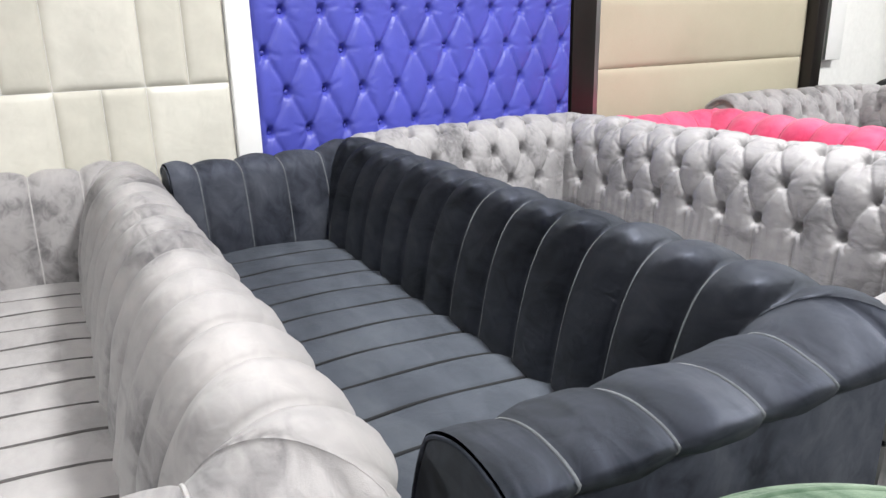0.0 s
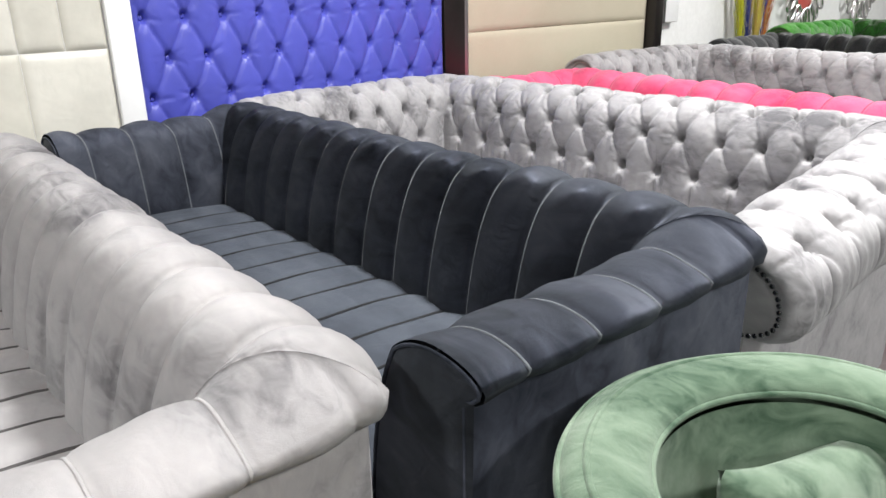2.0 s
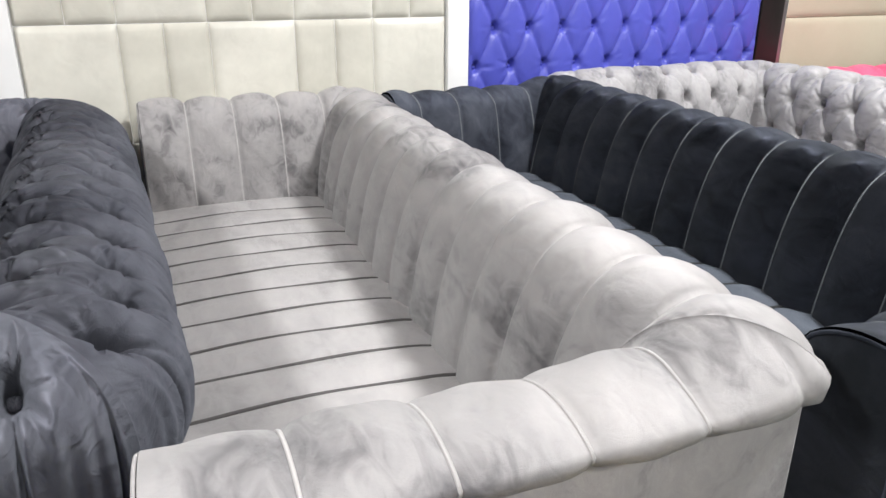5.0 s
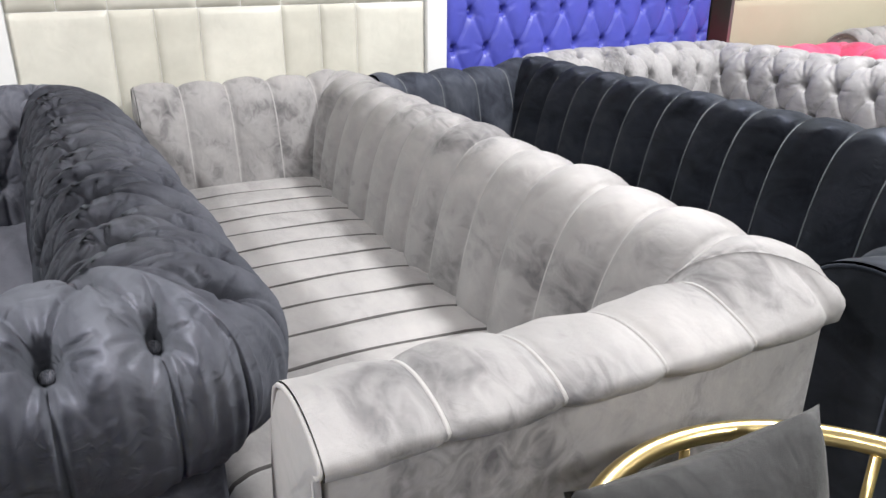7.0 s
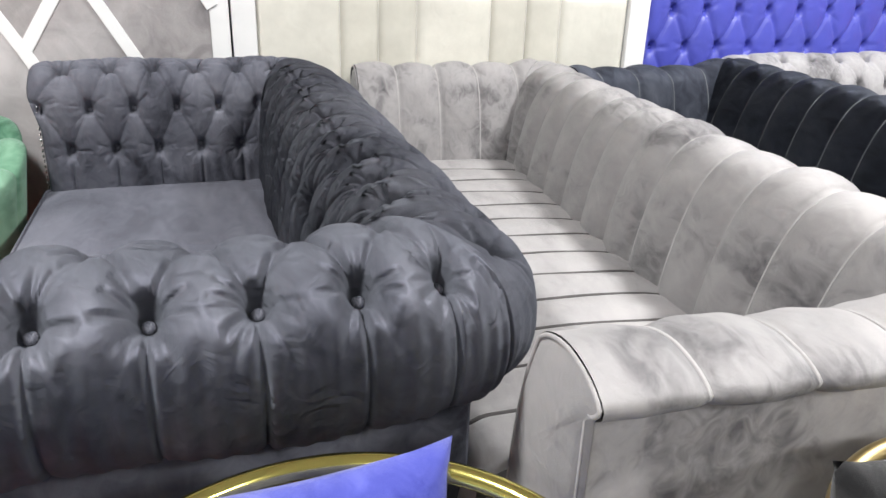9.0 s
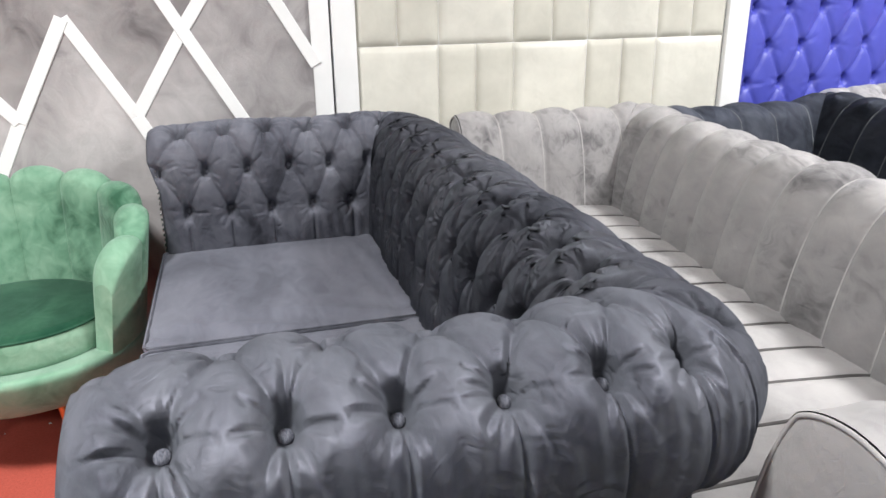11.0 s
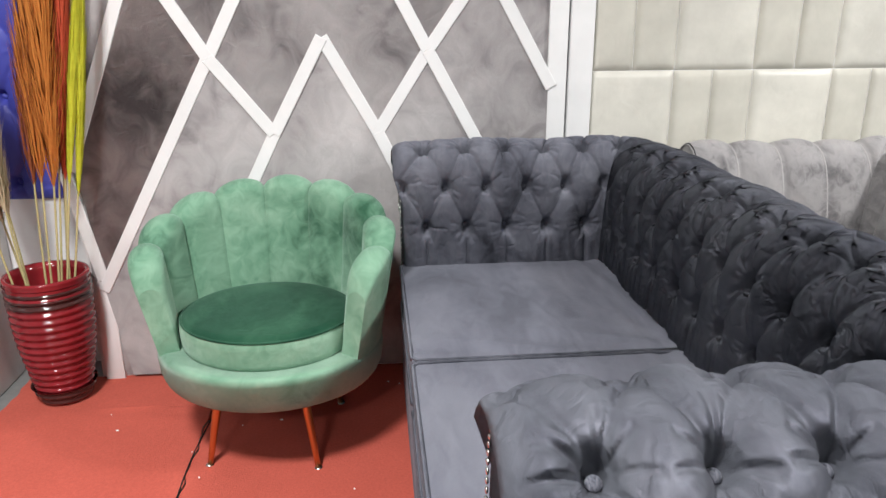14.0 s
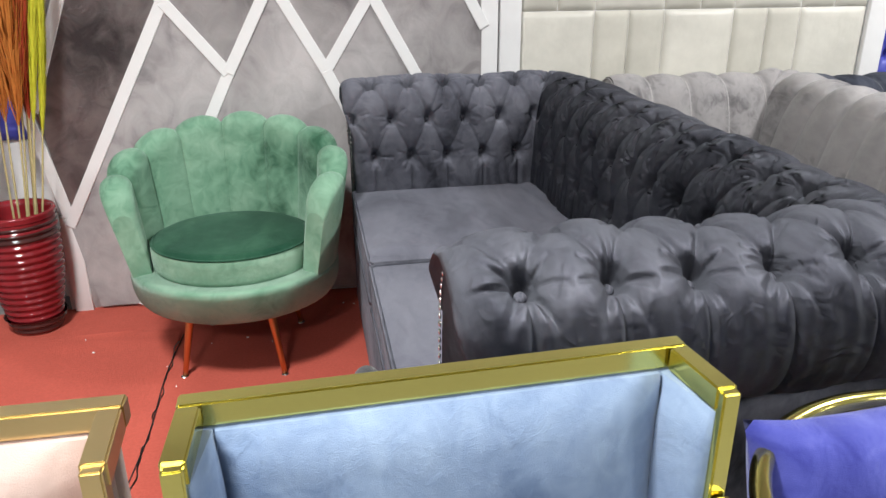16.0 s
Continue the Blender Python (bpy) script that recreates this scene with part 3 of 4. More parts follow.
# ---- headboards ----
def tufted_panel(name, x0, x1, z0, z1, y, wide, hv, sx, sz, mat, parent, depth=0.022, pit=0.03):
    """Upright button-tufted panel facing -y, with its buttons."""
    xs, zs = np.arange(x0, x1 + 1e-6, 0.008), np.arange(z0, z1 + 1e-6, 0.008)
    X, Z = np.meshgrid(xs, zs, indexing="ij")
    edge = np.clip(np.minimum(np.minimum(X - x0, x1 - X), np.minimum(Z - z0, z1 - Z)) / 0.03, 0, 1) ** 0.5
    Hh = tuft((X - sx) / wide, (Z - sz) / hv, wide, hv, depth, pit, 0.016) * edge
    body = part(name, sheet(name, np.stack([X, y - Hh, Z], -1)), mat, parent)
    btn = button_mesh()
    btn.materials.append(mat)
    for row in range(math.ceil((z0 - sz) / hv), math.floor((z1 - sz) / hv) + 1):
        for q in range(math.ceil((x0 - sx) / wide) - 1, math.floor((x1 - sx) / wide) + 2):
            bx, bz = sx + wide * (q + 0.5 * (row % 2)), sz + hv * row
            if x0 + 0.02 < bx < x1 - 0.02 and z0 + 0.02 < bz < z1 - 0.02:
                part("button", btn, None, body, "", Matrix.Translation((bx, y + pit - 0.010, bz)) @ pose(0, 0, 0, 90, 0, 0) @ Matrix.Diagonal((0.012, 0.012, 0.012, 1)))
    return body


def pad(x0, x1, z0, z1, y, puff, edge=0.02, n=9):
    """Padded rectangular panel facing -y with a soft rim."""
    w = np.concatenate([np.linspace(0, 1, n) ** 1.5 * 0.5, 1 - np.linspace(1, 0, n)[1:] ** 1.5 * 0.5])
    X, Z = np.meshgrid(x0 + (x1 - x0) * w, z0 + (z1 - z0) * w, indexing="ij")
    m = np.minimum(np.minimum(X - x0, x1 - X), np.minimum(Z - z0, z1 - Z))
    Hh = 0.012 * (1 - np.clip(1 - m / edge, 0, 1) ** 2.2) + puff * np.sin(math.pi * (X - x0) / (x1 - x0)) * np.sin(math.pi * (Z - z0) / (z1 - z0))
    return sheet("pad", np.stack([X, y - Hh, Z], -1))


def strip(ax, az, bx, bz, y, width=0.045, thick=0.014):
    """Flat strip from a to b on an upright face."""
    d = Vector((bx - ax, 0, bz - az))
    n = Vector((-d.z, 0, d.x)).normalized() * width / 2
    bm = bmesh.new()
    ring = [Vector((ax, y, az)) - n, Vector((bx, y, bz)) - n, Vector((bx, y, bz)) + n, Vector((ax, y, az)) + n]
    v = [bm.verts.new(p) for p in ring] + [bm.verts.new(p - Vector((0, thick, 0))) for p in ring]
    bm.faces.new(v[4:8])
    bm.faces.new(v[3::-1])
    for q in range(4):
        bm.faces.new((v[q], v[(q + 1) % 4], v[4 + (q + 1) % 4], v[4 + q]))
    bmesh.ops.recalc_face_normals(bm, faces=bm.faces[:])
    bmesh.ops.bevel(bm, geom=[e for e in bm.edges if all(abs(u.co.y - (y - thick)) < 1e-6 for u in e.verts)], offset=0.002, segments=1, affect="EDGES")
    return bm


# ---- chairs, cushions and decoration ----
def cushion(name, size, thick, mat, m, label, category="cushion", pipe=None):
    """Square throw cushion with pinched corners, standing in its own xz plane."""
    n = 26
    u = np.linspace(-1, 1, n + 1)
    U, V = np.meshgrid(u, u, indexing="ij")
    pinch = 1 - 0.10 * (1 - np.abs(U) ** 2) * np.abs(V) ** 3
    pinch2 = 1 - 0.10 * (1 - np.abs(V) ** 2) * np.abs(U) ** 3
    T = thick / 2 * ((1 - U**4) * (1 - V**4)) ** 0.6
    T = T + 0.006 * np.sin(5 * U + 3 * V) * (1 - U**2) * (1 - V**2)
    F = np.stack([U * size / 2 * pinch2, -T, V * size / 2 * pinch], -1)
    B = np.stack([U * size / 2 * pinch2, T, V * size / 2 * pinch], -1)
    a, b = sheet("a", F), sheet("b", B, flip=True)
    bm = bmesh.new()
    bm.from_mesh(a)
    bm.from_mesh(b)
    bmesh.ops.remove_doubles(bm, verts=bm.verts[:], dist=0.0004)
    bmesh.ops.recalc_face_normals(bm, faces=bm.faces[:])
    for f in bm.faces:
        f.smooth = True
    ob = single(name, bm, mat, label, category, "", "", m)
    return ob


def shell_chair(x, y, rz, mat, seat_mat, label, scale=1.0):
    """Scallop-backed tub chair on four splayed legs; faces -y before it is turned."""
    ch = thing("shell_chair", x, y, 0, rz, label, "armchair")
    lobes = 9
    per = 16
    reach = 121.0

    def height(a):
        w = math.cos(a * 0.74)
        return 0.635 + 0.175 * max(0.0, w)

    for q in range(lobes):
        a0, a1 = [radians(-reach + 2 * reach * w / lobes) for w in (q, q + 1)]
        P = []
        for i in range(per + 1):
            f = i / per
            a = a0 + (a1 - a0) * f
            dome = math.sin(math.pi * f)
            top = height(a) - 0.025 + 0.036 * dome**0.55
            puff = 0.018 * dome**0.5
            if (q == 0 and f < 0.5) or (q == lobes - 1 and f > 0.5):
                top = height(a) - 0.025 + 0.036 * dome**0.55 - 0.03 * (1 - dome) ** 2
            r0, r1 = 0.262, 0.325
            col = []
            for w in np.linspace(0, 1, 12):
                r = r0 + (r1 - 0.03 - r0) * w**1.2
                col.append((r - puff * (0.4 + 0.6 * w), 0.335 + (top - 0.03 - 0.335) * w))
            for w in np.linspace(0.1, 1, 9):
                th = math.pi * w
                col.append((r1 - (0.03 + puff * 0.8) * math.cos(th), top - 0.03 + 0.03 * math.sin(th)))
            for w in np.linspace(0.08, 1, 10):
                col.append((r1 + 0.03 + puff * 0.8 * (1 - w) - 0.043 * w, top - 0.03 - (top - 0.03 - 0.315) * w))
            P.append([(r * math.sin(a) * 1.10, r * math.cos(a), z) for r, z in col])
        P = np.array(P)
        lobe = part("shell_channel", sheet("shell_channel", P * scale), mat, ch)
        for edge, yes in ((0, q == 0), (per, q == lobes - 1)):
            if yes:
                ring = P[edge]
                c = ring.mean(0)
                ring = np.vstack([ring, ring[:1]])
                rows = np.array([ring * (1 - w) + c * w for w in (0, 0.5, 0.98)]) * scale
                part("arm_end", sheet("arm_end", rows, flip=edge == 0), mat, lobe)
    # drum under the seat
    prof = [(0.0, 0.235), (0.22, 0.235), (0.275, 0.243), (0.302, 0.258), (0.318, 0.29), (0.323, 0.33), (0.323, 0.355), (0.318, 0.366), (0.305, 0.369), (0.25, 0.369), (0.0, 0.365)]
    me = lathe("seat_base", smooth_curve(prof, 40) * scale, 48)
    # normals tilted down so the drum shades darker
    part("seat_base", me, mat, ch, "", Matrix.Diagonal((1.10, 1.0, 1, 1)))["normal_tilt"] = (0.0, 0.25, -0.4)
    spot = pose(0, -0.025 * scale, 0) @ Matrix.Diagonal((1.1, 1.0, 1, 1))
    band = smooth_curve([(0.0, 0.367), (0.225, 0.368), (0.241, 0.374), (0.247, 0.40), (0.247, 0.445), (0.242, 0.458)], 24)
    cu = part("seat_cushion", lathe("seat_cushion", band * scale, 48), mat, ch, "", spot)
    # top and piping use a darkened copy of the band's cloth, shade as colour
    cap = smooth_curve([(0.242, 0.458), (0.232, 0.468), (0.215, 0.474), (0.12, 0.482), (0.0, 0.484)], 24)
    part("cushion_top", lathe("cushion_top", cap * scale, 48), seat_mat, cu, "green velvet top of the seat cushion, shade put into its colour")
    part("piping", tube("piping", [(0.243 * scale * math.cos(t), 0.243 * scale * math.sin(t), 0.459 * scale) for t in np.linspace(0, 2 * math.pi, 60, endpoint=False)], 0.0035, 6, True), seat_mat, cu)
    for sx, sy in ((-1, -1), (1, -1), (-1, 1), (1, 1)):
        top, foot = np.array((sx * 0.13, sy * 0.16, 0.26)) * scale, np.array((sx * 0.172, sy * 0.20, 0.0)) * scale
        pts = [foot + (top - foot) * w for w in np.linspace(0.02, 1, 6)]
        leg = part("leg", tube("leg", pts, np.linspace(0.0085, 0.015, 6), 12), COPPER, ch)
        part("foot_cap", lathe("foot_cap", [(0.0, 0.0), (0.014, 0.0), (0.015, 0.006), (0.010, 0.012), (0.0, 0.012)], 16), CHROME, leg, "", pose(*foot))
    return ch


def tub_chair(x, y, rz, mat, label):
    """Barrel chair with a broad piped rim; faces -y before it is turned."""
    ch = thing("tub_chair", x, y, 0, rz, label, "armchair")
    R, top = 0.345, 0.765
    ang = np.radians(np.linspace(-138, 138, 90))
    ins, rim, outs, p1, p2 = [], [], [], [], []
    for a in ang:
        drop = 0.05 * max(0.0, (abs(math.degrees(a)) - 70) / 68) ** 2
        sx, cx = math.sin(a), math.cos(a)
        col = [(R - 0.115 - 0.055 * (1 - w) ** 1.3, 0.42 + (top - drop - 0.45) * w) for w in np.linspace(0, 1, 14)]
        ins.append([(r * sx, r * cx, z) for r, z in col])
        arc = [(R - 0.057 - 0.058 * math.cos(t), top - drop - 0.022 + 0.030 * math.sin(t)) for t in np.linspace(0.0, math.pi, 16)]
        rim.append([(r * sx, r * cx, z) for r, z in arc])
        outs.append([(r * sx, r * cx, z) for r, z in [(R - 0.003 - 0.05 * w**1.5, top - drop - 0.024 - (top - drop - 0.12) * w) for w in np.linspace(0, 1, 10)]])
        p1.append((R * sx, R * cx, top - drop - 0.018))
        p2.append(((R - 0.113) * sx, (R - 0.113) * cx, top - drop - 0.018))
    part("inner_back", sheet("inner_back", np.array(ins), flip=False), mat, ch)
    part("rim", sheet("rim", np.array(rim), flip=False), mat, ch)
    part("outer_shell", sheet("outer_shell", np.array(outs), flip=False), mat, ch)
    part("piping", tube("piping", p1, 0.006, 8), mat, ch)
    part("piping", tube("piping", p2, 0.005, 8), mat, ch)
    mid = [((R - 0.034) * math.sin(a), (R - 0.034) * math.cos(a), top - 0.05 * max(0.0, (abs(math.degrees(a)) - 70) / 68) ** 2 + 0.003) for a in ang]
    part("piping", tube("piping", mid, 0.0055, 8), mat, ch)
    part("seat", lathe("seat", smooth_curve([(0.0, 0.20), (0.26, 0.20), (0.30, 0.24), (0.30, 0.34), (0.28, 0.42), (0.2, 0.445), (0.0, 0.45)], 30), 48), mat, ch)
    for sx in (-1, 1):
        for sy in (-1, 1):
            part("leg", tube("leg", [(sx * 0.18, sy * 0.18, 0.0), (sx * 0.16, sy * 0.16, 0.21)], 0.014, 10), BRASS, ch)
    return ch


def hoop_chair(x, y, rz, metal, seat_mat, label):
    """Metal barrel chair: a round hoop back on spindles over a round padded seat."""
    ch = thing("hoop_chair", x, y, 0, rz, label, "chair")
    R, top = 0.27, 0.745
    ang = np.radians(np.linspace(-98, 98, 60))
    hoop = [(R * math.sin(a), R * math.cos(a), top - 0.10 * max(0.0, (abs(math.degrees(a)) - 60) / 55) ** 2) for a in ang]
    part("hoop", tube("hoop", hoop, 0.0125, 14), metal, ch)
    part("seat_ring", tube("seat_ring", [(0.25 * math.cos(t), 0.25 * math.sin(t), 0.40) for t in np.linspace(0, 2 * math.pi, 48, endpoint=False)], 0.011, 10, True), metal, ch)
    for deg in (-96, -72, -48, -24, 0, 24, 48, 72, 96):
        a = radians(deg)
        i = int(np.argmin(abs(ang - a)))
        h = hoop[i]
        part("spindle", tube("spindle", [(0.25 * math.sin(a), 0.25 * math.cos(a), 0.40), h], 0.0065, 10), metal, ch)
    part("seat", lathe("seat", smooth_curve([(0.0, 0.395), (0.22, 0.395), (0.245, 0.42), (0.235, 0.455), (0.15, 0.47), (0.0, 0.475)], 24), 40), seat_mat, ch)
    for sx in (-1, 1):
        for sy in (-1, 1):
            part("leg", tube("leg", [(sx * 0.20, sy * 0.20, 0.0), (sx * 0.17, sy * 0.17, 0.40)], 0.011, 10), metal, ch)
    return ch


def square_tube(a, b, w, h, up=(0, 0, 1)):
    """A square bar from a to b."""
    a, b = Vector(a), Vector(b)
    d = (b - a).normalized()
    s = d.cross(Vector(up))
    if s.length < 1e-4:
        s = Vector((1, 0, 0))
    s = s.normalized() * w / 2
    u = s.cross(d).normalized() * h / 2
    bm = bmesh.new()
    v = [bm.verts.new(p + i * s + j * u) for p in (a, b) for i, j in ((-1, -1), (1, -1), (1, 1), (-1, 1))]
    bm.faces.new(v[3::-1])
    bm.faces.new(v[4:8])
    for q in range(4):
        bm.faces.new((v[q], v[(q + 1) % 4], v[4 + (q + 1) % 4], v[4 + q]))
    bmesh.ops.recalc_face_normals(bm, faces=bm.faces[:])
    bmesh.ops.bevel(bm, geom=bm.edges[:], offset=0.002, segments=2, affect="EDGES")
    return bm


def slab(points, thick, name="panel"):
    """A padded quad between four corner points, given in order, with thickness along its normal."""
    p = [Vector(q) for q in points]
    n = (p[1] - p[0]).cross(p[3] - p[0]).normalized()
    k = 10
    rows = []
    for i in range(k + 1):
        rows.append([])
        for j in range(k + 1):
            u, v = i / k, j / k
            q = p[0] * (1 - u) * (1 - v) + p[1] * u * (1 - v) + p[2] * u * v + p[3] * (1 - u) * v
            rows[-1].append(tuple(q + n * thick * (1 - abs(2 * u - 1) ** 6) * (1 - abs(2 * v - 1) ** 6)))
    front = sheet(name, np.array(rows))
    bm = bmesh.new()
    bm.from_mesh(front)
    back = [bm.verts.new(q - n * 0.012) for q in p]
    bm.faces.new(back[::-1])
    bm.verts.ensure_lookup_table()
    m = k + 1
    for e0, e1, (b0, b1) in (([i * m for i in range(m)], 0, (0, 1)), ([k * m + j for j in range(m)], 0, (1, 2)), ([i * m + k for i in range(m)][::-1], 0, (2, 3)), ([j for j in range(m)][::-1], 0, (3, 0))):
        bm.faces.new([bm.verts[q] for q in e0] + [back[b1], back[b0]])
    bmesh.ops.recalc_face_normals(bm, faces=bm.faces[:])
    bm.to_mesh(front)
    bm.free()
    return front


def frame_chair(x, y, rz, metal, mat, label, width=0.54, wing=0.11, top=0.925):
    """Armchair in a square metal frame: a broad back with short angled wings, and a boxed seat. The back is at y = 0."""
    ch = thing("frame_chair", x, y, 0, rz, label, "armchair")
    hw = width / 2
    ring = [(-hw - 0.006, -wing, top), (-hw, 0.0, top), (hw, 0.0, top), (hw + 0.006, -wing, top)]
    for a, b, nm in ((0, 1, "wing_bar"), (1, 2, "top_bar"), (2, 3, "wing_bar")):
        part(nm, square_tube(*[tuple(np.array(p) + (np.array(p) - np.array(o)) / np.linalg.norm(np.array(p) - np.array(o)) * ext) for p, o, ext in ((ring[a], ring[b], 0.012 if nm == "top_bar" else (-0.0125 if a == 2 else 0.0)), (ring[b], ring[a], 0.012 if nm == "top_bar" else (-0.0125 if b == 1 else 0.0)))], 0.022, 0.026), metal, ch)
    for q in (0, 3):
        px, py, _ = ring[q]
        part("post", square_tube((px, py, 0.0), (px, py, top + 0.0105), 0.0185, 0.0185, (0, 1, 0)), metal, ch)
        part("bracket", square_tube((px, py - 0.018, top - 0.135), (px, py - 0.018, top - 0.105), 0.02, 0.012, (0, 1, 0)), metal, ch)
        sx = -1 if q == 0 else 1
        part("side_rail", square_tube((px - sx * 0.02, py - 0.34, 0.30), (px - sx * 0.02, py, 0.30), 0.03, 0.03), metal, ch)
        part("leg", square_tube((px - sx * 0.02, py - 0.34, 0.0), (px - sx * 0.02, py - 0.34, 0.29), 0.03, 0.03, (0, 1, 0)), metal, ch)
    lo = 0.40
    part("backrest", slab([(-hw + 0.02, -0.05, lo), (hw - 0.02, -0.05, lo), (hw - 0.02, -0.018, top - 0.014), (-hw + 0.02, -0.018, top - 0.014)], 0.03, "backrest"), mat, ch)
    for sx in (-1, 1):
        q = [(sx * (hw - 0.004), -wing, lo), (sx * (hw - 0.018), -0.02, lo), (sx * (hw - 0.018), -0.014, top - 0.014), (sx * (hw - 0.004), -wing, top - 0.014)]
        part("wing_panel", slab(q[::-1] if sx > 0 else q, 0.012, "wing_panel"), mat, ch)
    part("back_panel", box(-hw, hw, -0.012, 0.006, 0.30, top - 0.0135, 0.003), mat, ch)
    part("seat", box(-hw, hw, -0.5, -0.05, 0.28, 0.45, 0.03, 3), mat, ch)
    return ch


def plume(name, base, tip, mat, stem_mat, parent, seed, start=0.45, spread=0.035, strands=140, sag=0.0):
    """A dried grass stem with a feathery head of many fine strands."""
    rng = np.random.RandomState(seed)
    base, tip = np.array(base, float), np.array(tip, float)
    ax = tip - base
    bend = np.array([rng.uniform(-1, 1), rng.uniform(-1, 1), 0]) * 0.02
    line = lambda t: base + ax * t + bend * math.sin(math.pi * t) + np.array([0, 0, -sag * t * t])
    stalk = part("stem", tube("stem", [line(t) for t in np.linspace(0, 0.97, 10)], np.linspace(0.0042, 0.002, 10), 6), stem_mat, parent)
    V, F = [], []
    for _ in range(strands):
        t0 = start + (1 - start) * rng.rand() ** 0.9
        w = rng.uniform(0, 2 * math.pi)
        env = spread * math.sin(math.pi * min(1.0, (t0 - start) / (1 - start) * 0.8 + 0.2)) ** 0.7
        out = np.array([math.cos(w), math.sin(w), 0]) * env * rng.uniform(0.4, 1.1)
        p0 = line(t0 - 0.03)
        p1 = line(t0 + 0.03) + out * 0.6
        p2 = line(t0 + 0.10 + 0.05 * rng.rand()) + out
        s = np.array([-math.sin(w), math.cos(w), 0]) * 0.0016
        n = len(V)
        V += [p0 - s, p0 + s, p1 - s * 1.4, p1 + s * 1.4, p2 - s * 0.3, p2 + s * 0.3]
        F += [(n, n + 1, n + 3, n + 2), (n + 2, n + 3, n + 5, n + 4)]
    part("plume", mesh_of("plume", V, F), mat, stalk)


# ---- the room ----
X0, X1, Y0, Y1, H = -4.6, 12.0, -5.0, 3.42, 3.2
# unseen ceiling and outer walls; their greys, and the floor's, tune the bounced light
single("floor", box(X0, X1, Y0, Y1 + 0.2, -0.1, 0.0), TILE, "plain grey shop floor", "floor", "", "structure")
single("ceiling", box(X0, X1, Y0, Y1 + 0.2, H, H + 0.1), CEILING_PAINT, "unseen off-white ceiling, toned for bounced light", "ceiling", "", "structure")
single("wall_north", box(X0, X1, Y1, Y1 + 0.2, 0, H), WALL_PAINT, "white painted wall behind the headboards", "wall", "", "structure")
single("wall_south", box(X0, X1, Y0 - 0.2, Y0, 0, H), BOUNCE_PAINT, "unseen grey wall, toned for bounced light", "wall", "", "structure")
single("wall_west", box(X0 - 0.2, X0, Y0, Y1 + 0.2, 0, H), BOUNCE_PAINT, "unseen grey wall, toned for bounced light", "wall", "", "structure")
single("wall_east", box(X1, X1 + 0.2, Y0, Y1 + 0.2, 0, H), BOUNCE_PAINT, "unseen grey wall, toned for bounced light", "wall", "", "structure")

# carpet in three lengths that meet at a rucked seam
cp = thing("carpet", 0, 0, 0, 0, "worn red carpet in overlapping lengths, scattered with lint", "carpet")


def carpet_piece(x0, x1, y0, y1, z, edge_y=None):
    n, k = max(8, int((x1 - x0) / 0.02)), max(8, int((y1 - y0) / 0.02))
    P = np.zeros((n + 1, k + 1, 3))
    for i in range(n + 1):
        for j in range(k + 1):
            x, y = x0 + (x1 - x0) * i / n, y0 + (y1 - y0) * j / k
            ex = 0.004 * math.sin(31 * y) + 0.003 * math.sin(73 * y + 1)
            xx = x + (ex if i in (0, n) else 0)
            lift = 0.0
            if edge_y is not None:
                w = edge_y + 0.012 * math.sin(4 * x + 1) + 0.008 * math.sin(11 * x)
                lift = 0.012 * math.exp(-((y - w) / 0.012) ** 2) * (0.5 + 0.5 * math.sin(5 * x + 2)) + 0.006 * max(0.0, math.sin(x * 3.1)) * math.exp(-((y - w + 0.05) / 0.05) ** 2)
            yy = y + (0.010 * math.sin(6 * x) + 0.006 * math.sin(17 * x) if j == k and edge_y is not None else 0)
            P[i, j] = (xx, yy, z + lift + 0.0015 * noise.noise((x * 5, y * 5, 0)))
    return sheet("carpet_length", P)


part("carpet_length", carpet_piece(-1.985, -0.45, 2.86, 3.22, 0.006), RED_CARPET, cp)
part("carpet_length", carpet_piece(-1.985, -1.262, 0.9, 2.95, 0.012, 2.93), RED_CARPET, cp)
part("carpet_length", carpet_piece(-1.258, -0.45, 0.9, 2.91, 0.009), RED_CARPET, cp)
part("seam", tube("seam", [(-1.26 + 0.006 * math.sin(9 * y) + 0.02 * (y - 2.5), y, 0.012) for y in np.linspace(1.0, 2.9, 50)], 0.0022, 6), DARK_SEAM, cp)
part("turned_corner", slab([(-1.02, 1.42, 0.02), (-0.86, 1.46, 0.02), (-0.88, 1.60, 0.035), (-1.0, 1.56, 0.03)], 0.01, "turned_corner"), RED_CARPET, cp)
rl = np.random.RandomState(5)
V, F = [], []
for _ in range(30):
    lx, ly, r = rl.uniform(-1.9, -0.5), rl.uniform(1.6, 3.1), rl.uniform(0.002, 0.006)
    n = len(V)
    w = rl.uniform(0, 3)
    V += [(lx + r * math.cos(w + q * 1.57) * (0.6 if q % 2 else 1.2), ly + r * math.sin(w + q * 1.57), 0.019) for q in range(4)] + [(lx, ly, 0.023)]
    F += [(n + q, n + (q + 1) % 4, n + 4) for q in range(4)]
single("lint", mesh_of("lint", V, F), WHITE_PAINT, "scraps of white lint and paper on the carpet", "litter", "", "stuff")

# ceiling light panels
LAMPS = [(2.4, 1.3, 128), (2.0, -1.9, 95), (-1.6, 1.0, 122), (-1.8, -2.0, 100), (6.0, 1.3, 105), (6.0, -1.9, 60), (9.2, 1.3, 80)]
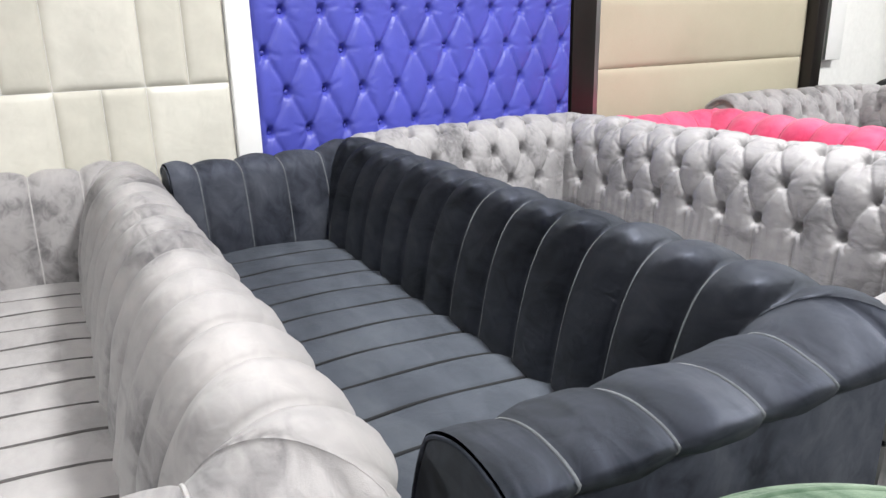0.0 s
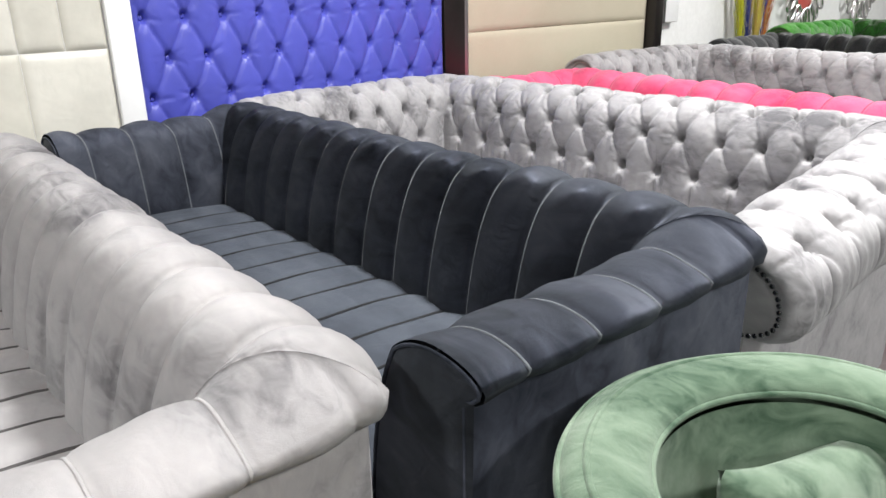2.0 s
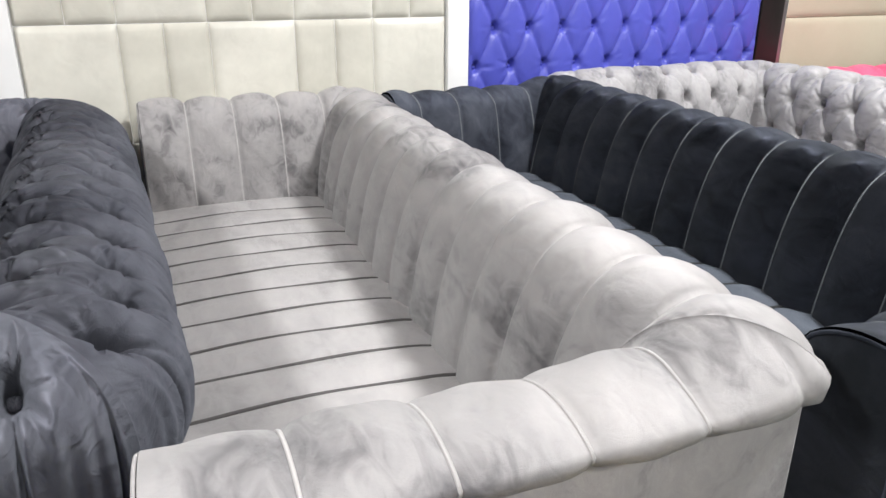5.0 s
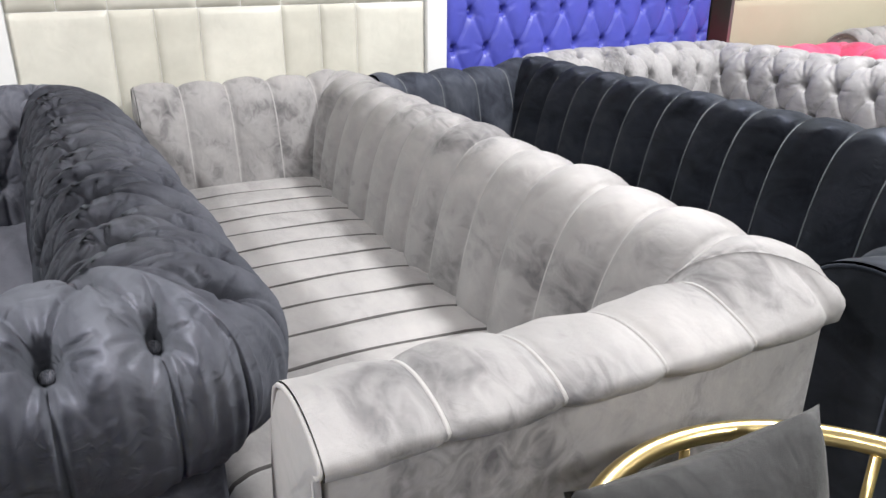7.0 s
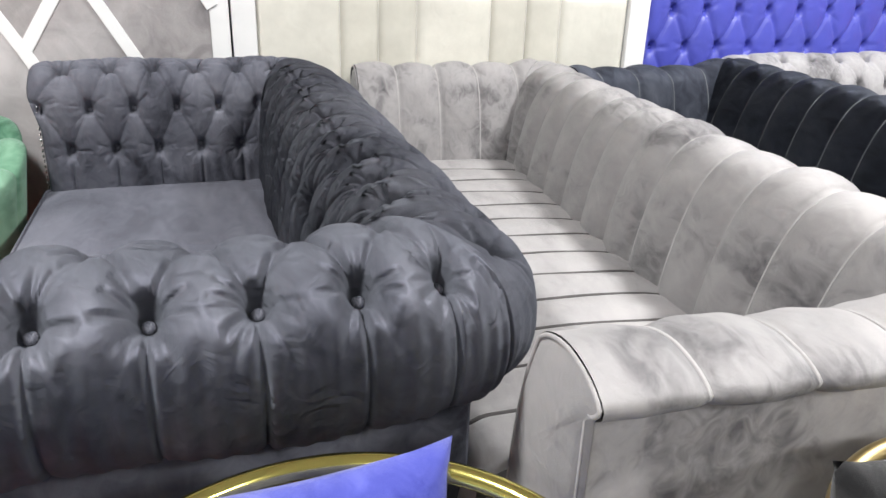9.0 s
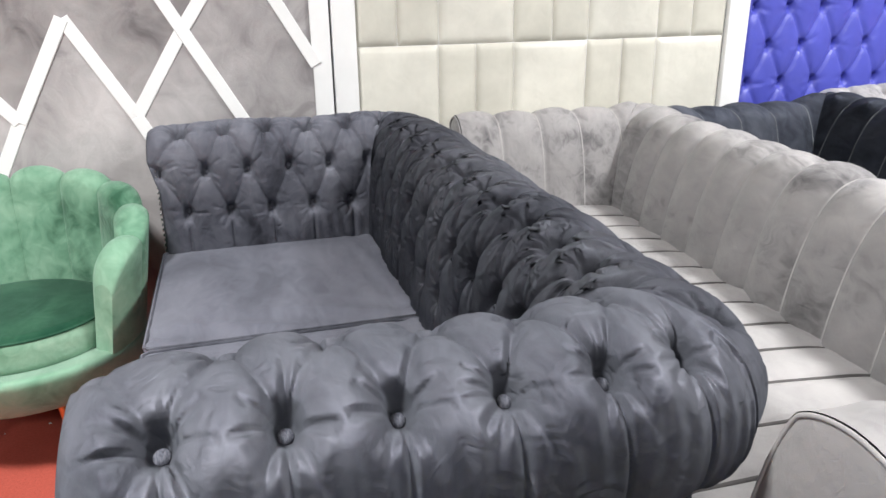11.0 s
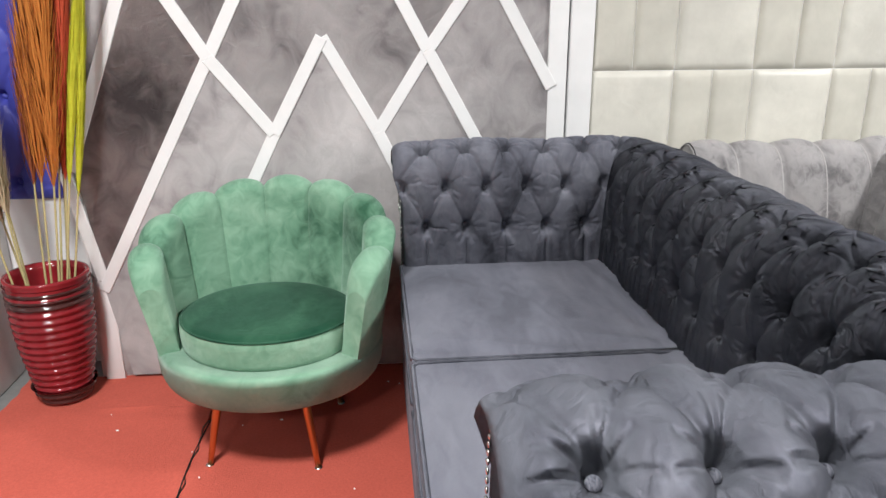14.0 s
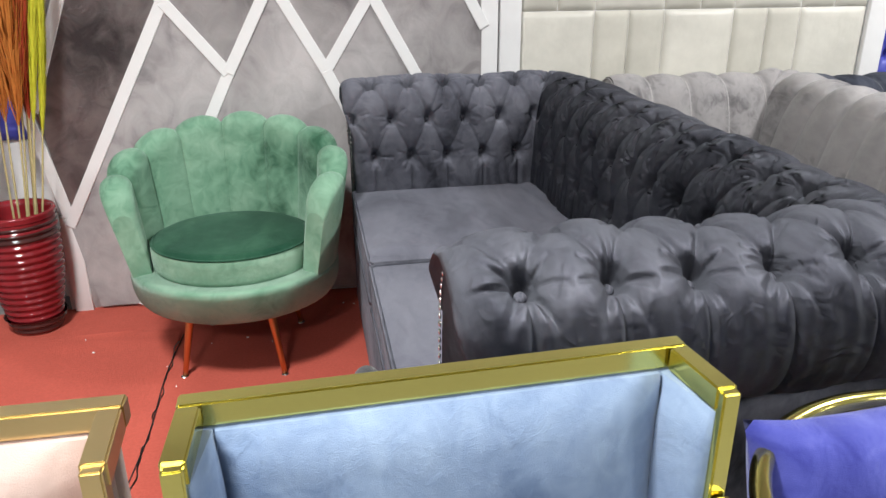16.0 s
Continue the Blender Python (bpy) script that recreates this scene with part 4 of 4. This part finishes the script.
for lx, ly, watts in LAMPS:
    cl = thing("ceiling_light", lx, ly, H, 0, "white ceiling light panel with a bright diffuser", "ceiling light", "ceiling lights")
    part("frame", box(-0.26, 0.26, -0.26, 0.26, -0.05, 0.0, 0.005), WHITE_PAINT, cl)
    li = bpy.data.lights.new("lamp", "AREA")
    li.shape, li.size, li.size_y, li.energy, li.color = "RECTANGLE", 0.46, 0.46, watts, (0.99, 0.988, 0.975)
    li.spread = radians(165)
    lo = new("lamp", li)
    lo.parent = cl
    lo.matrix_basis = pose(0, 0, -0.06)

# ---- headboards against the wall ----
cream = thing("headboard", 0, 0, 0, 0, "cream faux leather headboard of square panels in a white frame", "headboard", "headboards")
part("backing", box(0.012, 1.70, 3.222, 3.36, 0.0, 2.1), WHITE_PAINT, cream)
part("side_frame", box(0.012, 0.096, 3.195, 3.2215, 0.0, 2.1, 0.004), WHITE_PAINT, cream)
part("side_frame", box(1.604, 1.698, 3.195, 3.2215, 0.0, 2.1, 0.004), WHITE_PAINT, cream)
part("top_rail", box(0.012, 1.698, 3.195, 3.36, 2.101, 2.17, 0.004), WHITE_PAINT, cream)
UP = [0.098, 0.247, 0.402, 0.692, 0.85, 1.0, 1.299, 1.452, 1.602]
LOW = [0.098, 0.400, 0.546, 0.697, 0.998, 1.150, 1.300, 1.602]
# narrow panels take a darkened cream: their shade is put into the colour
for z0, z1, cuts in ((0.71, 1.112, LOW), (1.112, 1.515, UP), (1.515, 1.92, LOW), (1.92, 2.098, UP), (0.3, 0.71, UP)):
    for a, b in zip(cuts[:-1], cuts[1:]):
        part("padded_panel", pad(a + 0.001, b - 0.001, z0 + 0.001, z1 - 0.001, 3.2215, 0.010 if b - a > 0.2 else 0.006), CREAM_LEATHER if b - a > 0.2 else CREAM_SHADED, cream)

blue = thing("headboard", 0, 0, 0, 0, "royal blue button-tufted faux leather headboard", "headboard", "headboards")
part("backing", box(1.706, 3.285, 3.255, 3.38, 0.0, 2.1), BLACK_WOOD, blue)
tufted_panel("tufted_panel", 1.706, 3.29, 0.45, 2.05, 3.228, 0.165, 0.153, 1.745, 0.909, BLUE_LEATHER, blue)

beige = thing("headboard", 0, 0, 0, 0, "beige fabric headboard of wide bands in a black wooden frame", "headboard", "headboards")
part("backing", box(3.53, 5.33, 3.345, 3.40, 0.0, 2.1), BLACK_WOOD, beige)
part("side_frame", box(3.335, 3.488, 3.255, 3.40, 0.0, 2.15, 0.006), BLACK_WOOD, beige)
part("side_frame", box(5.335, 5.432, 3.24, 3.40, 0.0, 2.15, 0.006), BLACK_WOOD, beige)
part("metal_trim", box(3.4885, 3.532, 3.275, 3.33, 0.0, 2.14, 0.002), ALUMINIUM, beige)
for z0, z1 in ((0.35, 0.705), (0.705, 1.06), (1.06, 1.415), (1.415, 1.77), (1.77, 2.12)):
    part("padded_band", pad(3.533, 5.333, z0 + 0.0008, z1 - 0.0008, 3.32, 0.016, 0.03), BEIGE_FABRIC, beige)

grey = thing("headboard", 0, 0, 0, 0, "taupe velvet headboard with white strips crossing in diamonds", "headboard", "headboards")
GY = 3.212
part("padded_face", pad(-1.70, -0.06, 0.012, 2.08, GY + 0.002, 0.0, 0.02), PANEL_VELVET, grey)
part("backing", box(-1.72, 0.004, GY + 0.006, 3.36, 0.005, 2.1), WHITE_PAINT, grey)
part("edge_strip", box(-0.062, 0.004, GY - 0.014, GY + 0.005, 0.004, 2.1, 0.002), WHITE_PAINT, grey)
part("floor_strip", box(-1.70, -1.632, GY - 0.016, GY + 0.005, 0.004, 0.40, 0.002), WHITE_PAINT, grey)
# padded pieces between the strips, some darkened by tilted shading normals
PIECES = [
    ([(-1.69, 0.80), (-1.655, 0.40), (-1.215, 1.17), (-1.36, 1.41), (-1.46, 1.41)], (0.1, 0.1, -0.75)),
    ([(-1.655, 0.36), (-1.60, 0.02), (-1.44, 0.02), (-1.30, 0.36), (-1.015, 0.915), (-1.215, 1.17)], (0.0, 0.0, 0.12)),
    ([(-1.215, 1.17), (-1.015, 0.915), (-0.838, 1.235), (-0.659, 0.915), (-0.482, 1.19), (-0.60, 1.41), (-0.845, 1.74), (-1.085, 1.41)], (0.05, 0.0, -0.3)),
    ([(-1.30, 0.36), (-1.44, 0.02), (-0.42, 0.02), (-0.40, 0.38), (-0.659, 0.915), (-0.838, 1.235), (-1.015, 0.915)], (0.0, 0.0, 0.05)),
    ([(-0.659, 0.915), (-0.40, 0.38), (-0.05, 0.40), (-0.30, 0.86), (-0.482, 1.19)], (0.05, 0.0, -0.05)),
    ([(-1.215, 1.17), (-1.085, 1.41), (-1.2, 1.9), (-1.46, 1.41), (-1.36, 1.41)], (0.1, 0.0, -0.6)),
    ([(-0.482, 1.19), (-0.325, 1.41), (-0.5, 1.85), (-0.60, 1.41)], (0.1, 0.0, -0.5)),
    ([(-0.482, 1.19), (-0.30, 0.86), (-0.062, 0.42), (-0.062, 1.06), (-0.25, 1.41), (-0.325, 1.41)], (0.0, 0.1, -0.12)),
]
for ring, way in PIECES:
    bm = bmesh.new()
    f = bm.faces.new([bm.verts.new((px, GY - 0.0105, pz)) for px, pz in ring])
    bmesh.ops.recalc_face_normals(bm, faces=[f])
    up = bmesh.ops.extrude_face_region(bm, geom=[f])
    for v in [g for g in up["geom"] if isinstance(g, bmesh.types.BMVert)]:
        v.co.y -= 0.006
    bmesh.ops.recalc_face_normals(bm, faces=bm.faces[:])
    part("padded_piece", bm, PANEL_VELVET, grey)["normal_tilt"] = way
LINES = [(-1.655, 0.40, -1.735, 0.82), (-1.66, 0.36, -1.215, 1.17), (-1.215, 1.17, -1.085, 1.41), (-1.215, 1.17, -1.36, 1.41), (-1.71, 0.80, -1.46, 1.41), (-1.215, 1.17, -1.015, 0.915), (-1.015, 0.915, -0.838, 1.235), (-1.015, 0.915, -1.30, 0.36), (-0.838, 1.235, -0.659, 0.915), (-0.659, 0.915, -0.482, 1.19), (-0.659, 0.915, -0.40, 0.38), (-0.482, 1.19, -0.325, 1.41), (-0.482, 1.19, -0.60, 1.41), (-0.482, 1.19, -0.30, 0.86), (-0.30, 0.86, -0.05, 0.40), (-0.05, 1.06, -0.25, 1.41), (-1.30, 0.36, -1.44, 0.01), (-0.845, 1.6, -0.6, 1.41), (-1.085, 1.41, -0.845, 1.75), (-1.36, 1.41, -1.6, 1.75), (-1.46, 1.41, -1.2, 1.9), (-0.325, 1.41, -0.06, 1.75), (-0.25, 1.41, -0.5, 1.85)]
for i, (ax, az, bx, bz) in enumerate(LINES):
    part("strip", strip(ax, az, bx, bz, GY - 0.002, 0.042, 0.019 + 0.0006 * (i % 7)), WHITE_PAINT, grey)

far_blue = thing("headboard", 0, 0, 0, 0, "blue button-tufted headboard raised on a white board", "headboard", "headboards")
part("base_board", box(-2.5, -1.70, 3.37, 3.415, 0.0, 0.665), WHITE_PAINT, far_blue)
part("backing", box(-2.5, -1.70, 3.385, 3.415, 0.666, 2.1), BLACK_WOOD, far_blue)
tufted_panel("tufted_panel", -2.5, -1.70, 0.667, 2.0, 3.362, 0.165, 0.153, -1.88, 1.19, BLUE_LEATHER, far_blue)
single("column", box(-2.6, -2.04, 2.98, 3.36, 0, H, 0.01), WALL_PAINT, "white painted column", "column", "", "structure")
post = thing("door_frame", 0, 0, 0, 0, "white door frame with a grey strip for a band of shade", "door frame")
part("jamb", box(-2.16, -2.075, 2.80, 2.95, 0, 2.2, 0.004), WHITE_PAINT, post)
# grey strip put where the white only has an upright band of shade
part("edge", box(-2.073, -2.055, 2.86, 2.94, 0, 2.2, 0.002), ALUMINIUM, post)

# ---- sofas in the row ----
tufted_sofa(-0.60, 0.355, 1.20, 3.16, DARK_VELVET, "charcoal velvet sofa with deep button tufting and rolled arms", top=0.885, starts=(-0.515, 1.25), set_back=0.075, tilt=1.08, fine=0.0034, seat_mat=LIT_SEAT_DARK)
grey_sofa = channel_sofa(0.235, 1.105, 0.95, 3.13, GREY_VELVET, GREY_PIPE_LIT, GREY_SEAM_SHADE, "light grey velvet sofa with upright padded channels and ribbed seat", top=0.88, step=0.152, first=(0.437, 1.138), ribs=13, set_back=0.06, tilt=0.52, seat_mat=LIT_SEAT_GREY)
slate_sofa = channel_sofa(1.15, 1.97, 0.86, 3.12, SLATE_VELVET, SLATE_PIPE_LIT, DARK_SEAM, "dark slate velvet sofa with upright padded channels and ribbed seat", top=0.885, step=0.152, first=(1.28, 1.03), ribs=12, set_back=0.035, tilt=0.98, far_fall=0.045, seat_mat=LIT_SEAT_SLATE)
tufted_sofa(2.03, 3.28, 0.845, 3.19, TUFT_GREY, "grey velvet sofa with deep diamond tufting and nailhead trim", top=0.872, wide=0.15, seat=0.465, nails=PEWTER, starts=(2.1, 1.0), droop=0.095, set_back=0.004, tilt=0.4)
BACK_ROW = [
    (grey_sofa, 1.105, 0.95, -3.6),
    (slate_sofa, 1.97, 0.86, -3.0),
    (channel_sofa(3.38, 4.22, 1.0, 3.10, PINK_VELVET, PINK_PIPE, PINK_PIPE, "pink velvet sofa with padded channels", top=0.84, step=0.165, tilt=0.3), 4.1, 3.1, -8),
    (tufted_sofa(4.37, 5.64, 1.0, 3.20, TUFT_GREY, "light grey velvet sofa with diamond tufting, behind the pink one", top=0.87, wide=0.15, starts=(4.5, 1.1), tilt=0.1), 5.0, 3.2, -6),
    (channel_sofa(6.1, 7.0, 1.0, 3.2, DARK_GREY_VELVET, DARK_GREY_VELVET, DARK_SEAM, "charcoal velvet sofa with padded channels", top=0.885), 6.6, 3.2, -5),
    (tufted_sofa(7.1, 8.4, 1.2, 3.2, GRASS_VELVET, "bright green velvet sofa with button tufting", top=0.92, wide=0.16, starts=(7.1, 1.2)), 7.7, 3.2, -5),
]
for so, px, py, rz in BACK_ROW:
    so.matrix_world = pose(px, py, 0, 0, 0, rz) @ Matrix.Translation((-px, -py, 0))

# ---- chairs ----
shell_chair(-1.01, 2.765, -8, GREEN_VELVET, SHADED_GREEN, "green velvet scallop-backed armchair on copper legs", 0.97)
tub_chair(1.412, 0.51, 20, SAGE_VELVET, "sage green velvet barrel chair with a piped rim")
cushion("cushion", 0.36, 0.13, SAGE_VELVET, pose(1.50, 0.56, 0.545, -22, 8, -12), "sage green velvet cushion leaning in the barrel chair")
hoop_chair(0.69, 0.655, -10, BRASS, BLACK_VELVET, "brass hoop-backed chair with a round seat")
cushion("cushion", 0.35, 0.12, BLACK_VELVET, pose(0.655, 0.80, 0.645, -14, 0, -4), "black velvet cushion propped in the brass chair")
hoop_chair(-0.03, 0.80, 0, GOLD, BLUE_VELVET, "gold hoop-backed chair with a blue seat")
cushion("cushion", 0.38, 0.13, BLUE_VELVET, pose(-0.055, 0.975, 0.60, -14, 0, 4), "royal blue velvet cushion propped in the gold chair")
frame_chair(-0.613, 0.968, 2.4, GOLD, SKY_VELVET, "pale blue velvet armchair in a polished gold frame", 0.49, 0.095, 0.905)
frame_chair(-1.184, 0.968, 0, BRASS, BLUSH_VELVET, "blush velvet armchair in a polished brass frame", 0.51, 0.095, 0.905)

# dark scalloped stool squeezed between the chairs and the tufted sofa
ds = thing("scallop_stool", -0.655, 1.30, 0.0, 0, "dark grey velvet seat with rounded scalloped back", "stool")
for q, (lx, ly, lz, r) in enumerate(((-0.012, 0.105, 0.665, 0.055), (0.02, 0.0, 0.665, 0.05), (0.02, -0.10, 0.68, 0.05))):
    P = []
    for w in np.linspace(0, 1, 18):
        th = w * math.pi / 2
        z = lz - 0.08 + 0.08 * math.sin(th) if w > 0 else 0.30
        rr = r * (math.cos(th) ** 0.7 if w > 0 else 1.0)
        P.append([(lx + 0.62 * rr * math.cos(t), ly + rr * 1.05 * math.sin(t), z) for t in np.linspace(0, 2 * math.pi, 24, endpoint=False)])
    part("scallop", sheet("scallop", np.array(P), close_v=True, flip=True), DARK_GREY_VELVET, ds)
part("seat", box(-0.03, 0.05, -0.15, 0.15, 0.26, 0.36, 0.02, 3), DARK_GREY_VELVET, ds)
for ly in (-0.12, 0.12):
    part("leg", tube("leg", [(0.01, ly, 0.0), (0.01, ly, 0.27)], 0.012, 10), BRASS, ds)

# ---- tall vase with dried grasses ----
vz = thing("vase", -1.80, 3.085, 0.012, 0, "ribbed dark red glazed floor vase holding dyed pampas grass", "vase")
prof = []
for i in range(150):
    t = i / 149
    z = 0.45 * t
    r = 0.082 + 0.05 * math.sin(min(1.0, t * 1.25) * math.pi / 2)
    rib = 0.0038 * math.sin(t * 2 * math.pi * 17) if 0.03 < t < 0.93 else 0.002
    prof.append((r + rib, z))
prof = [(0.0, 0.0), (0.075, 0.0)] + prof + [(0.137, 0.456), (0.133, 0.464), (0.122, 0.462), (0.118, 0.44), (0.112, 0.2), (0.0, 0.15)]
part("body", lathe("body", prof, 48), GLAZE, vz)
part("neck_band", lathe("neck_band", [(0.1345 + 0.0035 * math.sin(q * 0.5), 0.37 + q * 0.0018) for q in range(40)], 48), GLAZE_DARK, vz)
part("foot_band", lathe("foot_band", [(0.084 + 0.0009 * q + 0.003 * math.sin(q * 0.55), 0.002 + q * 0.0022) for q in range(26)], 48), GLAZE_DARK, vz)
GRASS = [(-0.02, 0.02, -0.02, 0.03, 1.10, BROWN_GRASS, 0.04), (0.0, 0.0, 0.01, 0.0, 1.15, ORANGE_GRASS, 0.05), (0.02, -0.02, 0.05, -0.02, 1.13, ORANGE_GRASS, 0.055), (0.03, 0.03, 0.08, 0.02, 1.18, BROWN_GRASS, 0.04), (0.0, 0.04, 0.06, 0.06, 1.22, PAMPAS, 0.03), (0.05, 0.0, 0.12, 0.0, 1.16, RED_GRASS, 0.03), (0.04, -0.03, 0.17, -0.03, 1.10, LIME_GRASS, 0.016), (0.05, -0.01, 0.16, -0.02, 1.0, LIME_GRASS, 0.014), (-0.04, -0.02, -0.24, -0.06, 0.84, PAMPAS, 0.04), (-0.05, 0.0, -0.30, 0.0, 0.80, PAMPAS, 0.04), (-0.05, -0.03, -0.27, -0.10, 0.62, OCHRE_GRASS, 0.025), (-0.04, 0.02, -0.34, 0.04, 0.74, PAMPAS, 0.035)]
for i, (bx, by, tx, ty, tz, mat, sp) in enumerate(GRASS):
    plume("plume", (bx, by, 0.2), (tx + (0.10 if tx > -0.1 else 0.16), ty, tz + 0.36), mat, STRAW, vz, 11 + i, 0.46 if tx > -0.1 else 0.5, sp * 1.3, 620)

# ---- far end of the wall ----
fr = thing("picture_frame", 0, 0, 0, 0, "white framed board with a grey edge hanging on the wall", "picture frame")
part("board", box(5.665, 5.84, 3.36, 3.415, 1.02, 1.9, 0.004), WHITE_PAINT, fr)
part("edge", box(5.63, 5.664, 3.36, 3.415, 1.018, 1.9, 0.003), ALUMINIUM, fr)
fv = thing("vase", 6.95, 3.28, 0.0, 0, "dark floor vase holding tall dyed pampas plumes", "vase")
part("body", lathe("body", smooth_curve([(0.0, 0.0), (0.12, 0.0), (0.17, 0.25), (0.15, 0.5), (0.17, 0.6), (0.15, 0.6), (0.1, 0.3), (0.0, 0.2)], 40), 40), GLAZE_DARK, fv)
for i, (off, mat) in enumerate([(-0.40, LIME_GRASS), (-0.34, LIME_GRASS), (-0.24, NAVY_GRASS), (-0.17, NAVY_GRASS), (-0.08, OCHRE_GRASS), (0.0, OCHRE_GRASS), (0.08, LIME_GRASS), (0.14, OCHRE_GRASS), (0.24, NAVY_GRASS), (0.32, ORANGE_GRASS), (0.38, BROWN_GRASS)]):
    plume("plume", (off * 0.3, 0.0, 0.4), (off * 1.15, 0.02, 1.75), mat, STRAW, fv, 70 + i, 0.2, 0.05, 260)


def ornate_mirror(x, z, label, red):
    """Wall ornament of looped chrome rings round a padded or mirrored heart."""
    om = thing("wall_ornament", x, 3.40, z, 0, label, "wall ornament")
    if red:
        P = np.array([[(0.30 * w * math.cos(t), -0.05 * (1 - w**3) - 0.01, 0.42 * w * math.sin(t) + 0.28) for t in np.linspace(0, 2 * math.pi, 40, endpoint=False)] for w in np.linspace(0.02, 1, 12)])
        pad_ = part("pad", sheet("pad", P, close_v=True, flip=True), RED_LEATHER, om)
        bt = button_mesh()
        bt.materials.append(CHROME)
        for bx, bz in ((-0.12, 0.2), (0.12, 0.2), (0.0, 0.05), (0.0, 0.33), (-0.18, 0.4), (0.18, 0.4)):
            part("button", bt, None, pad_, "", Matrix.Translation((bx, -0.062, bz)) @ pose(0, 0, 0, 90, 0, 0) @ Matrix.Diagonal((0.016, 0.016, 0.016, 1)))
    for q in range(15):
        a = math.pi * (1.0 + q / 14)
        cx, cz = 0.40 * math.cos(a), 0.50 * math.sin(a) + 0.30
        ringp = []
        for t in np.linspace(0, 2 * math.pi, 22, endpoint=False):
            u, v = 0.055 * math.cos(t), 0.11 * math.sin(t)
            ringp.append((cx + u * math.sin(a) * -1 + v * math.cos(a), -0.03 - 0.01 * (q % 2), cz + u * math.cos(a) + v * math.sin(a)))
        part("ring", tube("ring", ringp, 0.016, 8, True), CHROME, om)
    return om


ornate_mirror(8.12, 1.12, "ornament of looped chrome rings round a red padded heart", True)
ornate_mirror(9.55, 1.14, "ornament of looped chrome rings on the wall", False)
